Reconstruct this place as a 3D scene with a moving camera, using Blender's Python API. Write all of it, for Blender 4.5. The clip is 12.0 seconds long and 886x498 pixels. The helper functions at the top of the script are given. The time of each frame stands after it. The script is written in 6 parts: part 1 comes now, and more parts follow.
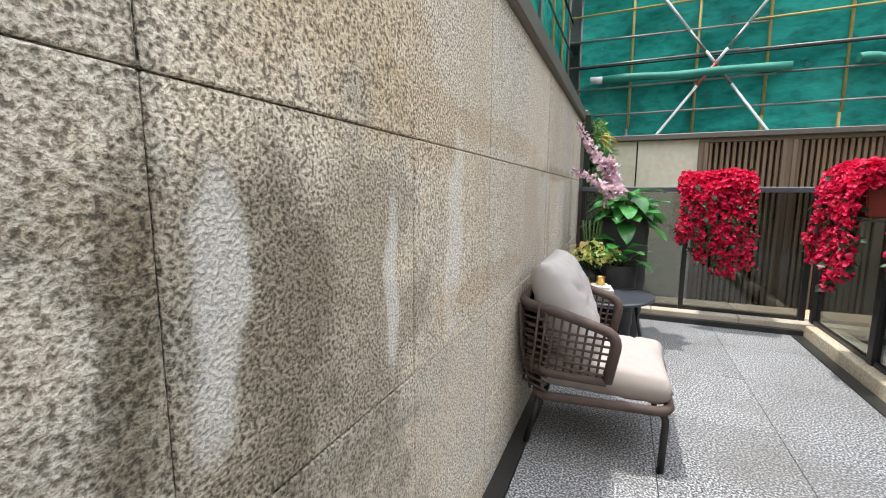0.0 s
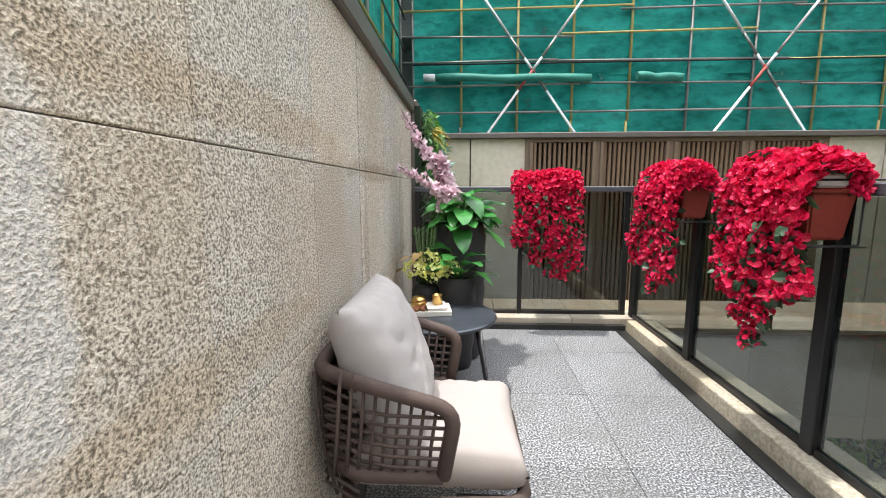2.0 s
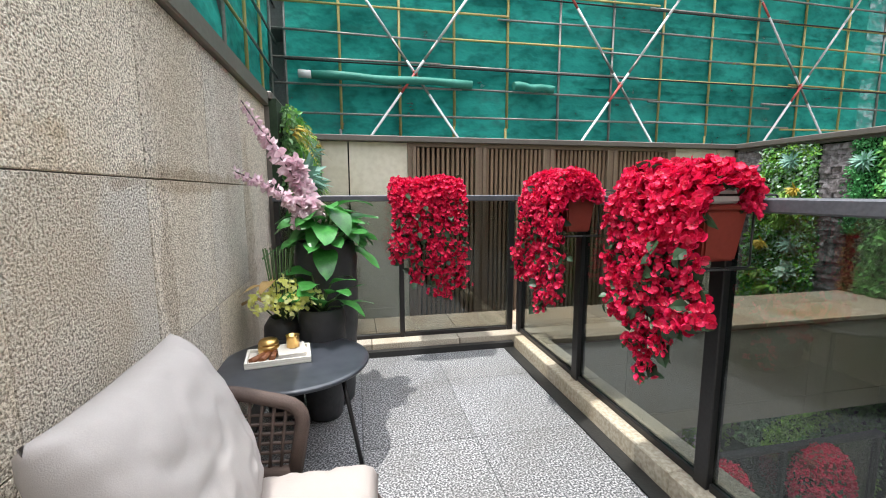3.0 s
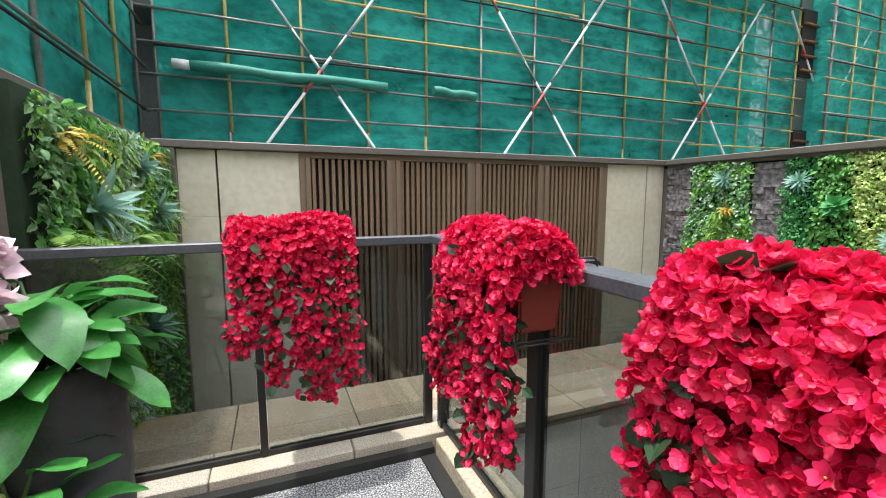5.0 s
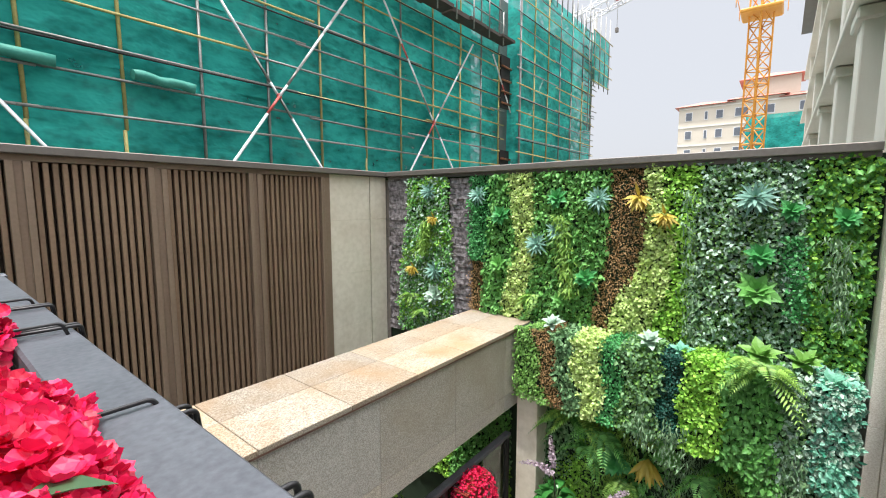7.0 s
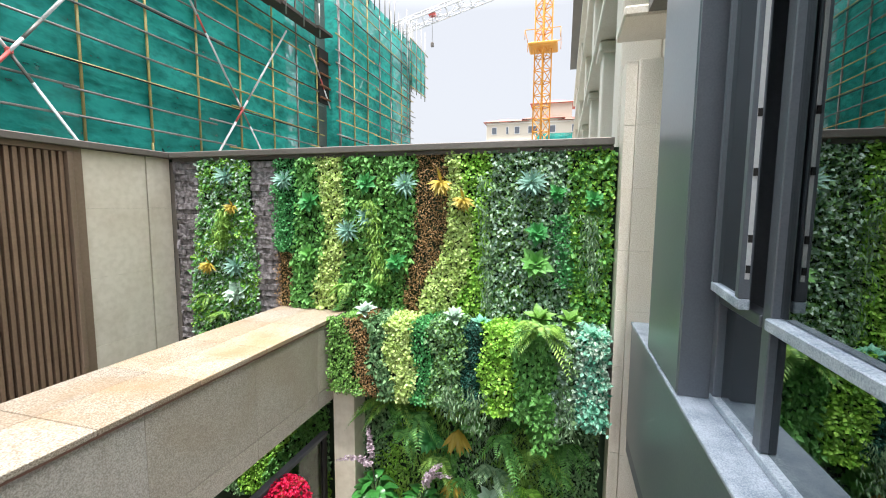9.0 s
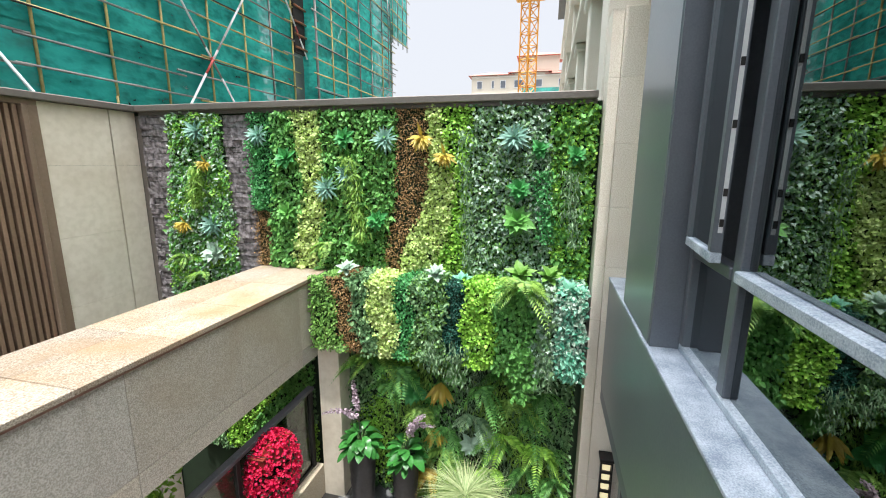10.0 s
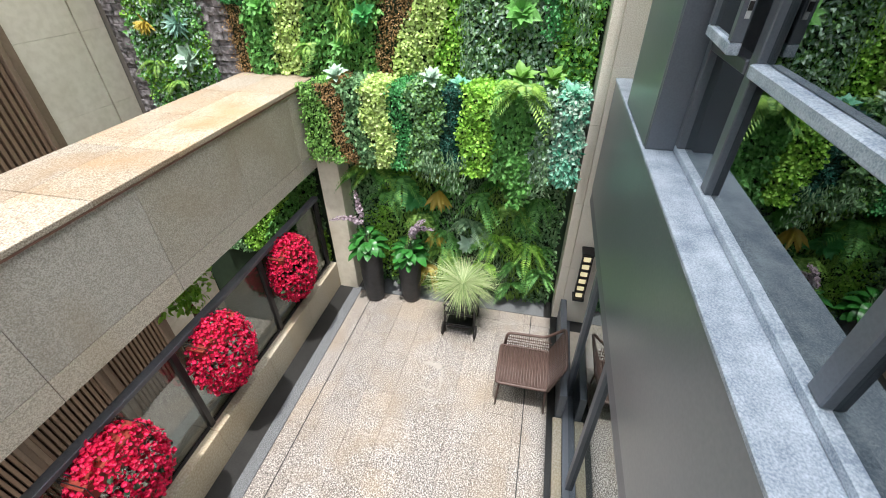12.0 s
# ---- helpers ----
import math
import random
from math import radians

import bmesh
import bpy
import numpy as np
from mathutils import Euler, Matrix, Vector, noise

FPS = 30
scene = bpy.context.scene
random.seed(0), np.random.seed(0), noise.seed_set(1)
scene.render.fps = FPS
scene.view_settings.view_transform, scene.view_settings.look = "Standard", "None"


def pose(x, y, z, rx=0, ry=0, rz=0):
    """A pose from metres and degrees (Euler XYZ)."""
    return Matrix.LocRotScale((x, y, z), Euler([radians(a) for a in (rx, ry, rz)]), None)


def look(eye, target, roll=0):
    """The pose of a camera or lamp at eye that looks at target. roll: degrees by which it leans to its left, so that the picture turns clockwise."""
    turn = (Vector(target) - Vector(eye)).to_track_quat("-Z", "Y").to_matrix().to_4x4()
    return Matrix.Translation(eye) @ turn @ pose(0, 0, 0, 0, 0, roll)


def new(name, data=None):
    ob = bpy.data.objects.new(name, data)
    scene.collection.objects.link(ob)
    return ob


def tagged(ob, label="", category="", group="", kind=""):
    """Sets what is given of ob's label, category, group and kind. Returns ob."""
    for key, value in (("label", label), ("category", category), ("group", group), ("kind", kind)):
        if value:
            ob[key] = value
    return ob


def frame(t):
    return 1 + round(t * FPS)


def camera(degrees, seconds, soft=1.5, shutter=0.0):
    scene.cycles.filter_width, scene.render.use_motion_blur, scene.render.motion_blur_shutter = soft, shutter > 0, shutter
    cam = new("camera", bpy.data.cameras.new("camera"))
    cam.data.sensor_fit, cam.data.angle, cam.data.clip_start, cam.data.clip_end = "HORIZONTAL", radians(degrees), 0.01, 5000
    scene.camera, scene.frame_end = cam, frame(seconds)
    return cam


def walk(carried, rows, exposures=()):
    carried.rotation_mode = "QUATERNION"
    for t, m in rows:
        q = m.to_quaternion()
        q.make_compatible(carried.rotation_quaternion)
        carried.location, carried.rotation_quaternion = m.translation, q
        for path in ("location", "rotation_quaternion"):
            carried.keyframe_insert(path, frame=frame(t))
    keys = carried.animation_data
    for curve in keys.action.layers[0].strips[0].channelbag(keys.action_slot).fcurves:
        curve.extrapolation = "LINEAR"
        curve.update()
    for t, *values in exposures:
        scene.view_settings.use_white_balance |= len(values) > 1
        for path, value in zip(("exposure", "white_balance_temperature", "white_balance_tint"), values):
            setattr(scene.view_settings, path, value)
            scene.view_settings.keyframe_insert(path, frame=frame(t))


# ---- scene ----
cam = camera(92.6, 12.0, 1.05)
PATH = [
    (0, (0.347, 0.245, 1.233), (-0.434, 2.067, 0.964), 0.3),
    (0.5, (0.308, 0.32, 1.259), (-0.431, 2.155, 0.966), 0.3),
    (1, (0.278, 0.514, 1.268), (-0.318, 2.4, 0.974), -0.0),
    (1.5, (0.316, 0.747, 1.275), (-0.059, 2.69, 0.99), -0.0),
    (2, (0.375, 0.987, 1.268), (0.276, 2.965, 0.988), -0.1),
    (2.5, (0.444, 1.215, 1.306), (0.62, 3.188, 1.034), 0.0),
    (3, (0.531, 1.452, 1.309), (0.934, 3.393, 1.046), -0.1),
    (3.2, (0.576, 1.56, 1.318), (1.063, 3.481, 1.047), 0.1),
    (4.8, (0.926, 2.458, 1.481), (1.632, 4.315, 1.248), -0.1),
    (5, (1.003, 2.53, 1.507), (1.74, 4.375, 1.271), -0.1),
    (5.5, (1.176, 2.632, 1.552), (2.035, 4.424, 1.323), -0.3),
    (6, (1.359, 2.659, 1.613), (2.423, 4.338, 1.394), -0.3),
    (6.5, (1.574, 2.503, 1.624), (2.891, 3.993, 1.407), -0.3),
    (7, (1.755, 2.3, 1.6), (3.312, 3.537, 1.381), -0.0),
    (7.5, (1.846, 2.19, 1.53), (3.578, 3.165, 1.316), 0.1),
    (7.7, (1.9, 2.165, 1.515), (3.673, 3.061, 1.289), 0.0),
    (9.5, (2.03, 2.146, 1.35), (3.961, 2.619, 1.132), 0.5),
    (10, (2.053, 2.119, 1.357), (3.959, 2.584, 0.964), 0.3),
    (10.5, (2.051, 2.129, 1.338), (3.842, 2.557, 0.557), -0.0),
    (11, (2.047, 2.127, 1.343), (3.703, 2.524, 0.294), -0.4),
    (11.5, (2.033, 2.103, 1.317), (3.559, 2.473, 0.078), -0.6),
    (12, (2.017, 2.116, 1.335), (3.584, 2.489, 0.15), -0.7),
]
walk(cam, [(t, look(eye, target, roll)) for t, eye, target, roll in PATH], [(0, 0.3), (1.5, 0.32), (2.5, 0.38), (3.2, 0.38), (5.5, 0.37), (7.5, 0.46), (9.5, 0.58), (10.5, 0.57), (12, 0.46)])
# ---------------------------------------------------------------- world, sun
world = bpy.data.worlds.new("sky")
scene.world = world
world.use_nodes = True
wn, wl = world.node_tree.nodes, world.node_tree.links
SUN_DIR = Vector((-0.21, -0.03, 0.97)).normalized()
sky = wn.new("ShaderNodeTexSky")
sky.sky_type, sky.sun_disc = "NISHITA", False
sky.sun_elevation = math.asin(SUN_DIR.z)
sky.sun_rotation = math.atan2(SUN_DIR.x, SUN_DIR.y)
sky.air_density, sky.dust_density, sky.ozone_density = 1.0, 6.0, 1.0
haze = wn.new("ShaderNodeMix")
haze.data_type = "RGBA"
haze.inputs["Factor"].default_value = 0.85
wl.new(sky.outputs["Color"], haze.inputs["A"])
# overcast dome: about three times as bright overhead as at the horizon
dome, up, span = wn.new("ShaderNodeTexCoord"), wn.new("ShaderNodeSeparateXYZ"), wn.new("ShaderNodeMapRange")
wl.new(dome.outputs["Generated"], up.inputs["Vector"])
wl.new(up.outputs["Z"], span.inputs["Value"])
span.inputs["From Min"].default_value, span.inputs["From Max"].default_value = 0.4, 1.0
span.inputs["To Min"].default_value, span.inputs["To Max"].default_value = 5.5, 41.0
tintn = wn.new("ShaderNodeVectorMath")
tintn.operation = "SCALE"
tintn.inputs[0].default_value = (0.96, 0.99, 1.06)
wl.new(span.outputs["Result"], tintn.inputs["Scale"])
wl.new(tintn.outputs["Vector"], haze.inputs["B"])
wl.new(haze.outputs["Result"], wn["Background"].inputs["Color"])
wn["Background"].inputs["Strength"].default_value = 0.12

sun = new("sun", bpy.data.lights.new("sun", "SUN"))
sun.data.energy, sun.data.angle, sun.data.color = 3.7, radians(1.2), (1.0, 0.98, 0.95)
sun.matrix_world = look(SUN_DIR * 30, (0, 0, 0))

# ---------------------------------------------------------------- materials


def mat(name, a, b=None, rough=0.6, metal=0.0, scale=6.0, fine=60.0, bump=0.0, bump_dist=0.004, spread=0.0,
        island=False, coat=0.0, translucent=0.0, spec=0.5, contrast=0.25):
    """Two-tone surface: broad and fine noise between colours a and b, bump from the fine noise, spread of brightness per object."""
    m = bpy.data.materials.new(name)
    m.use_nodes = True
    n, l = m.node_tree.nodes, m.node_tree.links
    p = n["Principled BSDF"]
    b = b or a
    tc = n.new("ShaderNodeTexCoord")
    big, small = n.new("ShaderNodeTexNoise"), n.new("ShaderNodeTexNoise")
    big.inputs["Scale"].default_value, small.inputs["Scale"].default_value = scale, fine
    big.inputs["Detail"].default_value, small.inputs["Detail"].default_value = 5, 4
    for x in (big, small):
        l.new(tc.outputs["Object"], x.inputs["Vector"])
    mixn = n.new("ShaderNodeMix")
    mixn.data_type = "FLOAT"
    mixn.inputs["Factor"].default_value = 0.5
    l.new(big.outputs["Fac"], mixn.inputs["A"])
    l.new(small.outputs["Fac"], mixn.inputs["B"])
    ramp = n.new("ShaderNodeValToRGB")
    ramp.color_ramp.elements[0].position, ramp.color_ramp.elements[1].position = 0.5 - contrast, 0.5 + contrast
    ramp.color_ramp.elements[0].color, ramp.color_ramp.elements[1].color = (*a, 1), (*b, 1)
    fac = mixn.outputs["Result"]
    if island:
        geo = n.new("ShaderNodeNewGeometry")
        fac = geo.outputs["Random Per Island"]
        ramp.color_ramp.elements[0].position, ramp.color_ramp.elements[1].position = 0.0, 1.0
    l.new(fac, ramp.inputs["Fac"])
    colour = ramp.outputs["Color"]
    if spread:
        info = n.new("ShaderNodeObjectInfo")
        rng = n.new("ShaderNodeMapRange")
        rng.inputs["To Min"].default_value, rng.inputs["To Max"].default_value = 1 - spread, 1 + spread
        l.new(info.outputs["Random"], rng.inputs["Value"])
        hsv = n.new("ShaderNodeHueSaturation")
        l.new(rng.outputs["Result"], hsv.inputs["Value"])
        l.new(colour, hsv.inputs["Color"])
        colour = hsv.outputs["Color"]
    l.new(colour, p.inputs["Base Color"])
    p.inputs["Roughness"].default_value, p.inputs["Metallic"].default_value = rough, metal
    p.inputs["Coat Weight"].default_value = coat
    p.inputs["Specular IOR Level"].default_value = spec
    if bump:
        bn = n.new("ShaderNodeBump")
        bn.inputs["Strength"].default_value, bn.inputs["Distance"].default_value = bump, bump_dist
        l.new(small.outputs["Fac"], bn.inputs["Height"])
        l.new(bn.outputs["Normal"], p.inputs["Normal"])
    if translucent:
        tr, mx = n.new("ShaderNodeBsdfTranslucent"), n.new("ShaderNodeMixShader")
        l.new(colour, tr.inputs["Color"])
        mx.inputs["Fac"].default_value = translucent
        l.new(p.outputs["BSDF"], mx.inputs[1])
        l.new(tr.outputs["BSDF"], mx.inputs[2])
        l.new(mx.outputs["Shader"], n["Material Output"].inputs["Surface"])
    return m


def granite(name, tones, lumps, depth, stain=0.35, stain_colour=(0.36, 0.25, 0.12), spread=0.06, rough=0.8, tint=0.0):
    """Speckled stone: grains of three tones, a pitted surface, and broad rusty stains."""
    m = bpy.data.materials.new(name)
    m.use_nodes = True
    n, l = m.node_tree.nodes, m.node_tree.links
    p = n["Principled BSDF"]
    geo = n.new("ShaderNodeNewGeometry")
    pos = geo.outputs["Position"]
    grain = n.new("ShaderNodeTexNoise")
    grain.inputs["Scale"].default_value, grain.inputs["Detail"].default_value = lumps, 3
    l.new(pos, grain.inputs["Vector"])
    ramp = n.new("ShaderNodeValToRGB")
    e = ramp.color_ramp.elements
    e[0].position, e[1].position = 0.36, 0.62
    e[0].color, e[1].color = (*tones[0], 1), (*tones[2], 1)
    mid = e.new(0.5)
    mid.color = (*tones[1], 1)
    l.new(grain.outputs["Fac"], ramp.inputs["Fac"])
    broad = n.new("ShaderNodeTexNoise")
    broad.inputs["Scale"].default_value, broad.inputs["Detail"].default_value = 1.3, 6
    broad.inputs["Distortion"].default_value = 0.6
    l.new(pos, broad.inputs["Vector"])
    sr = n.new("ShaderNodeMapRange")
    sr.inputs["From Min"].default_value, sr.inputs["From Max"].default_value = 0.45, 0.75
    sr.inputs["To Max"].default_value = stain
    l.new(broad.outputs["Fac"], sr.inputs["Value"])
    mx = n.new("ShaderNodeMix")
    mx.data_type = "RGBA"
    mx.inputs["B"].default_value = (*stain_colour, 1)
    l.new(sr.outputs["Result"], mx.inputs["Factor"])
    l.new(ramp.outputs["Color"], mx.inputs["A"])
    info, rng, hsv = n.new("ShaderNodeObjectInfo"), n.new("ShaderNodeMapRange"), n.new("ShaderNodeHueSaturation")
    rng.inputs["To Min"].default_value, rng.inputs["To Max"].default_value = 1 - spread, 1 + spread
    l.new(info.outputs["Random"], rng.inputs["Value"])
    l.new(rng.outputs["Result"], hsv.inputs["Value"])
    run, runmap, runr, mx2 = n.new("ShaderNodeTexNoise"), n.new("ShaderNodeMapping"), n.new("ShaderNodeMapRange"), n.new("ShaderNodeMix")
    runmap.inputs["Scale"].default_value = (3.0, 3.0, 0.35)
    run.inputs["Scale"].default_value, run.inputs["Detail"].default_value = 1.0, 5
    l.new(pos, runmap.inputs["Vector"])
    l.new(runmap.outputs["Vector"], run.inputs["Vector"])
    runr.inputs["From Min"].default_value, runr.inputs["From Max"].default_value = 0.5, 0.72
    runr.inputs["To Max"].default_value = stain * 0.6
    l.new(run.outputs["Fac"], runr.inputs["Value"])
    mx2.data_type = "RGBA"
    mx2.inputs["B"].default_value = (*[c * 0.75 for c in stain_colour], 1)
    l.new(runr.outputs["Result"], mx2.inputs["Factor"])
    l.new(mx.outputs["Result"], mx2.inputs["A"])
    l.new(mx2.outputs["Result"], hsv.inputs["Color"])
    # each stone leans a little to tan or to grey, by a second shuffle of its random number
    shuffle, frac, lean, mul = n.new("ShaderNodeMath"), n.new("ShaderNodeMath"), n.new("ShaderNodeMix"), n.new("ShaderNodeMix")
    shuffle.operation, shuffle.inputs[1].default_value = "MULTIPLY", 37.7
    frac.operation = "FRACT"
    l.new(info.outputs["Random"], shuffle.inputs[0])
    l.new(shuffle.outputs["Value"], frac.inputs[0])
    lean.data_type = mul.data_type = "RGBA"
    lean.inputs["A"].default_value = (1 + tint, 1.0, 1 - 1.6 * tint, 1)
    lean.inputs["B"].default_value = (1 - 0.7 * tint, 1 - 0.4 * tint, 1 + 0.1 * tint, 1)
    l.new(frac.outputs["Value"], lean.inputs["Factor"])
    mul.blend_type = "MULTIPLY"
    mul.inputs["Factor"].default_value = 1.0
    l.new(hsv.outputs["Color"], mul.inputs["A"])
    l.new(lean.outputs["Result"], mul.inputs["B"])
    l.new(mul.outputs["Result"], p.inputs["Base Color"])
    p.inputs["Roughness"].default_value = rough
    pit = n.new("ShaderNodeTexNoise")
    pit.inputs["Scale"].default_value, pit.inputs["Detail"].default_value = lumps, 3
    l.new(pos, pit.inputs["Vector"])
    bn = n.new("ShaderNodeBump")
    bn.inputs["Strength"].default_value, bn.inputs["Distance"].default_value = 1.0, depth
    l.new(pit.outputs["Fac"], bn.inputs["Height"])
    l.new(bn.outputs["Normal"], p.inputs["Normal"])
    return m


def marks(m, spots):
    """Stains, painted shade and light streaks on a stone wall that faces x: each spot is (y, z, half width, half
    height, lean, strength, colour), ragged at its rim.
    """
    n, l = m.node_tree.nodes, m.node_tree.links
    p = n["Principled BSDF"]
    colour = p.inputs["Base Color"].links[0].from_socket

    def calc(op, a, b=None):
        k = n.new("ShaderNodeMath")
        k.operation = op
        for i, v in enumerate((a, b)):
            if isinstance(v, (int, float)):
                k.inputs[i].default_value = v
            elif v is not None:
                l.new(v, k.inputs[i])
        return k.outputs["Value"]
    geo, ragged, sep, cut = n.new("ShaderNodeNewGeometry"), n.new("ShaderNodeTexNoise"), n.new("ShaderNodeSeparateXYZ"), n.new("ShaderNodeSeparateXYZ")
    ragged.inputs["Scale"].default_value, ragged.inputs["Detail"].default_value = 7.0, 7
    l.new(geo.outputs["Position"], ragged.inputs["Vector"])
    l.new(geo.outputs["Position"], sep.inputs["Vector"])
    l.new(ragged.outputs["Color"], cut.inputs["Vector"])
    for y, z, w, h, lean, strength, tone in spots:
        dz = calc("SUBTRACT", sep.outputs["Z"], z)
        dy = calc("SUBTRACT", calc("SUBTRACT", sep.outputs["Y"], y), calc("MULTIPLY", dz, lean))
        qy = calc("ADD", calc("DIVIDE", dy, w), calc("MULTIPLY", calc("SUBTRACT", cut.outputs["X"], 0.5), 2.2))
        qz = calc("ADD", calc("DIVIDE", dz, h), calc("MULTIPLY", calc("SUBTRACT", cut.outputs["Y"], 0.5), 1.2))
        rad = calc("SQRT", calc("ADD", calc("MULTIPLY", qy, qy), calc("MULTIPLY", qz, qz)))
        span = n.new("ShaderNodeMapRange")
        span.interpolation_type = "SMOOTHSTEP"
        span.inputs["From Min"].default_value, span.inputs["From Max"].default_value = 0.7, 1.2
        span.inputs["To Min"].default_value, span.inputs["To Max"].default_value = strength, 0.0
        l.new(rad, span.inputs["Value"])
        mx = n.new("ShaderNodeMix")
        mx.data_type, mx.blend_type = "RGBA", "MIX" if min(tone) > 0.85 else "MULTIPLY"
        mx.inputs["B"].default_value = (*tone, 1)
        l.new(span.outputs["Result"], mx.inputs["Factor"])
        l.new(colour, mx.inputs["A"])
        colour = mx.outputs["Result"]
    l.new(colour, p.inputs["Base Color"])
    return m


def glass_mat(name, tint, straight, clear):
    """A pane: tinted see-through, with a mirror-like gloss that grows from its straight-on value towards grazing angles."""
    m = bpy.data.materials.new(name)
    m.use_nodes = True
    n, l = m.node_tree.nodes, m.node_tree.links
    n.remove(n["Principled BSDF"])
    t, g, lw, mx = n.new("ShaderNodeBsdfTransparent"), n.new("ShaderNodeBsdfGlossy"), n.new("ShaderNodeLayerWeight"), n.new("ShaderNodeMixShader")
    t.inputs["Color"].default_value = (*tint, 1)
    g.inputs["Roughness"].default_value = clear
    g.inputs["Color"].default_value = (0.9, 0.95, 0.95, 1)
    lw.inputs["Blend"].default_value = 0.5
    power, rng = n.new("ShaderNodeMath"), n.new("ShaderNodeMapRange")
    power.operation, power.inputs[1].default_value = "POWER", 4.0
    rng.inputs["To Min"].default_value, rng.inputs["To Max"].default_value = straight, 0.95
    l.new(lw.outputs["Facing"], power.inputs[0])
    l.new(power.outputs["Value"], rng.inputs["Value"])
    l.new(rng.outputs["Result"], mx.inputs["Fac"])
    l.new(t.outputs["BSDF"], mx.inputs[1])
    l.new(g.outputs["BSDF"], mx.inputs[2])
    l.new(mx.outputs["Shader"], n["Material Output"].inputs["Surface"])
    return m


def net_mat():
    """Green debris netting: a woven sheet that lets some light and view through."""
    m = bpy.data.materials.new("debris_netting")
    m.use_nodes = True
    n, l = m.node_tree.nodes, m.node_tree.links
    p = n["Principled BSDF"]
    geo = n.new("ShaderNodeNewGeometry")
    a, b = n.new("ShaderNodeTexNoise"), n.new("ShaderNodeTexNoise")
    a.inputs["Scale"].default_value, b.inputs["Scale"].default_value = 1.1, 5.0
    a.inputs["Detail"].default_value = 6
    stretch = n.new("ShaderNodeMapping")
    stretch.inputs["Scale"].default_value = (0.7, 0.7, 1.2)
    l.new(geo.outputs["Position"], stretch.inputs["Vector"])
    l.new(stretch.outputs["Vector"], a.inputs["Vector"])
    l.new(stretch.outputs["Vector"], b.inputs["Vector"])
    bn = n.new("ShaderNodeBump")
    bn.inputs["Strength"].default_value, bn.inputs["Distance"].default_value = 0.7, 0.06
    l.new(b.outputs["Fac"], bn.inputs["Height"])
    l.new(bn.outputs["Normal"], p.inputs["Normal"])
    ramp = n.new("ShaderNodeValToRGB")
    ramp.color_ramp.elements[0].position, ramp.color_ramp.elements[1].position = 0.3, 0.75
    ramp.color_ramp.elements[0].color, ramp.color_ramp.elements[1].color = (0.008, 0.29, 0.245, 1), (0.06, 0.7, 0.59, 1)
    l.new(a.outputs["Fac"], ramp.inputs["Fac"])
    info, each, tone = n.new("ShaderNodeObjectInfo"), n.new("ShaderNodeMapRange"), n.new("ShaderNodeHueSaturation")
    each.inputs["To Min"].default_value, each.inputs["To Max"].default_value = 0.72, 1.08
    l.new(info.outputs["Random"], each.inputs["Value"])
    l.new(each.outputs["Result"], tone.inputs["Value"])
    l.new(ramp.outputs["Color"], tone.inputs["Color"])
    l.new(tone.outputs["Color"], p.inputs["Base Color"])
    p.inputs["Roughness"].default_value, p.inputs["Specular IOR Level"].default_value = 0.7, 0.25
    tl, m1 = n.new("ShaderNodeBsdfTranslucent"), n.new("ShaderNodeMixShader")
    l.new(tone.outputs["Color"], tl.inputs["Color"])
    m1.inputs["Fac"].default_value = 0.35
    l.new(p.outputs["BSDF"], m1.inputs[1])
    l.new(tl.outputs["BSDF"], m1.inputs[2])
    rng = n.new("ShaderNodeMapRange")
    rng.inputs["From Min"].default_value, rng.inputs["From Max"].default_value = 0.45, 0.72
    rng.inputs["To Min"].default_value, rng.inputs["To Max"].default_value = 0.05, 0.42
    l.new(b.outputs["Fac"], rng.inputs["Value"])
    tp, m2 = n.new("ShaderNodeBsdfTransparent"), n.new("ShaderNodeMixShader")
    l.new(rng.outputs["Result"], m2.inputs["Fac"])
    l.new(m1.outputs["Shader"], m2.inputs[1])
    l.new(tp.outputs["BSDF"], m2.inputs[2])
    l.new(m2.outputs["Shader"], n["Material Output"].inputs["Surface"])
    return m


M_WALL = granite("bush_hammered_granite", ((0.19, 0.173, 0.145), (0.67, 0.61, 0.52), (0.93, 0.88, 0.79)), 150, 0.013, 0.45, (0.6, 0.5, 0.36), 0.07, tint=0.05)
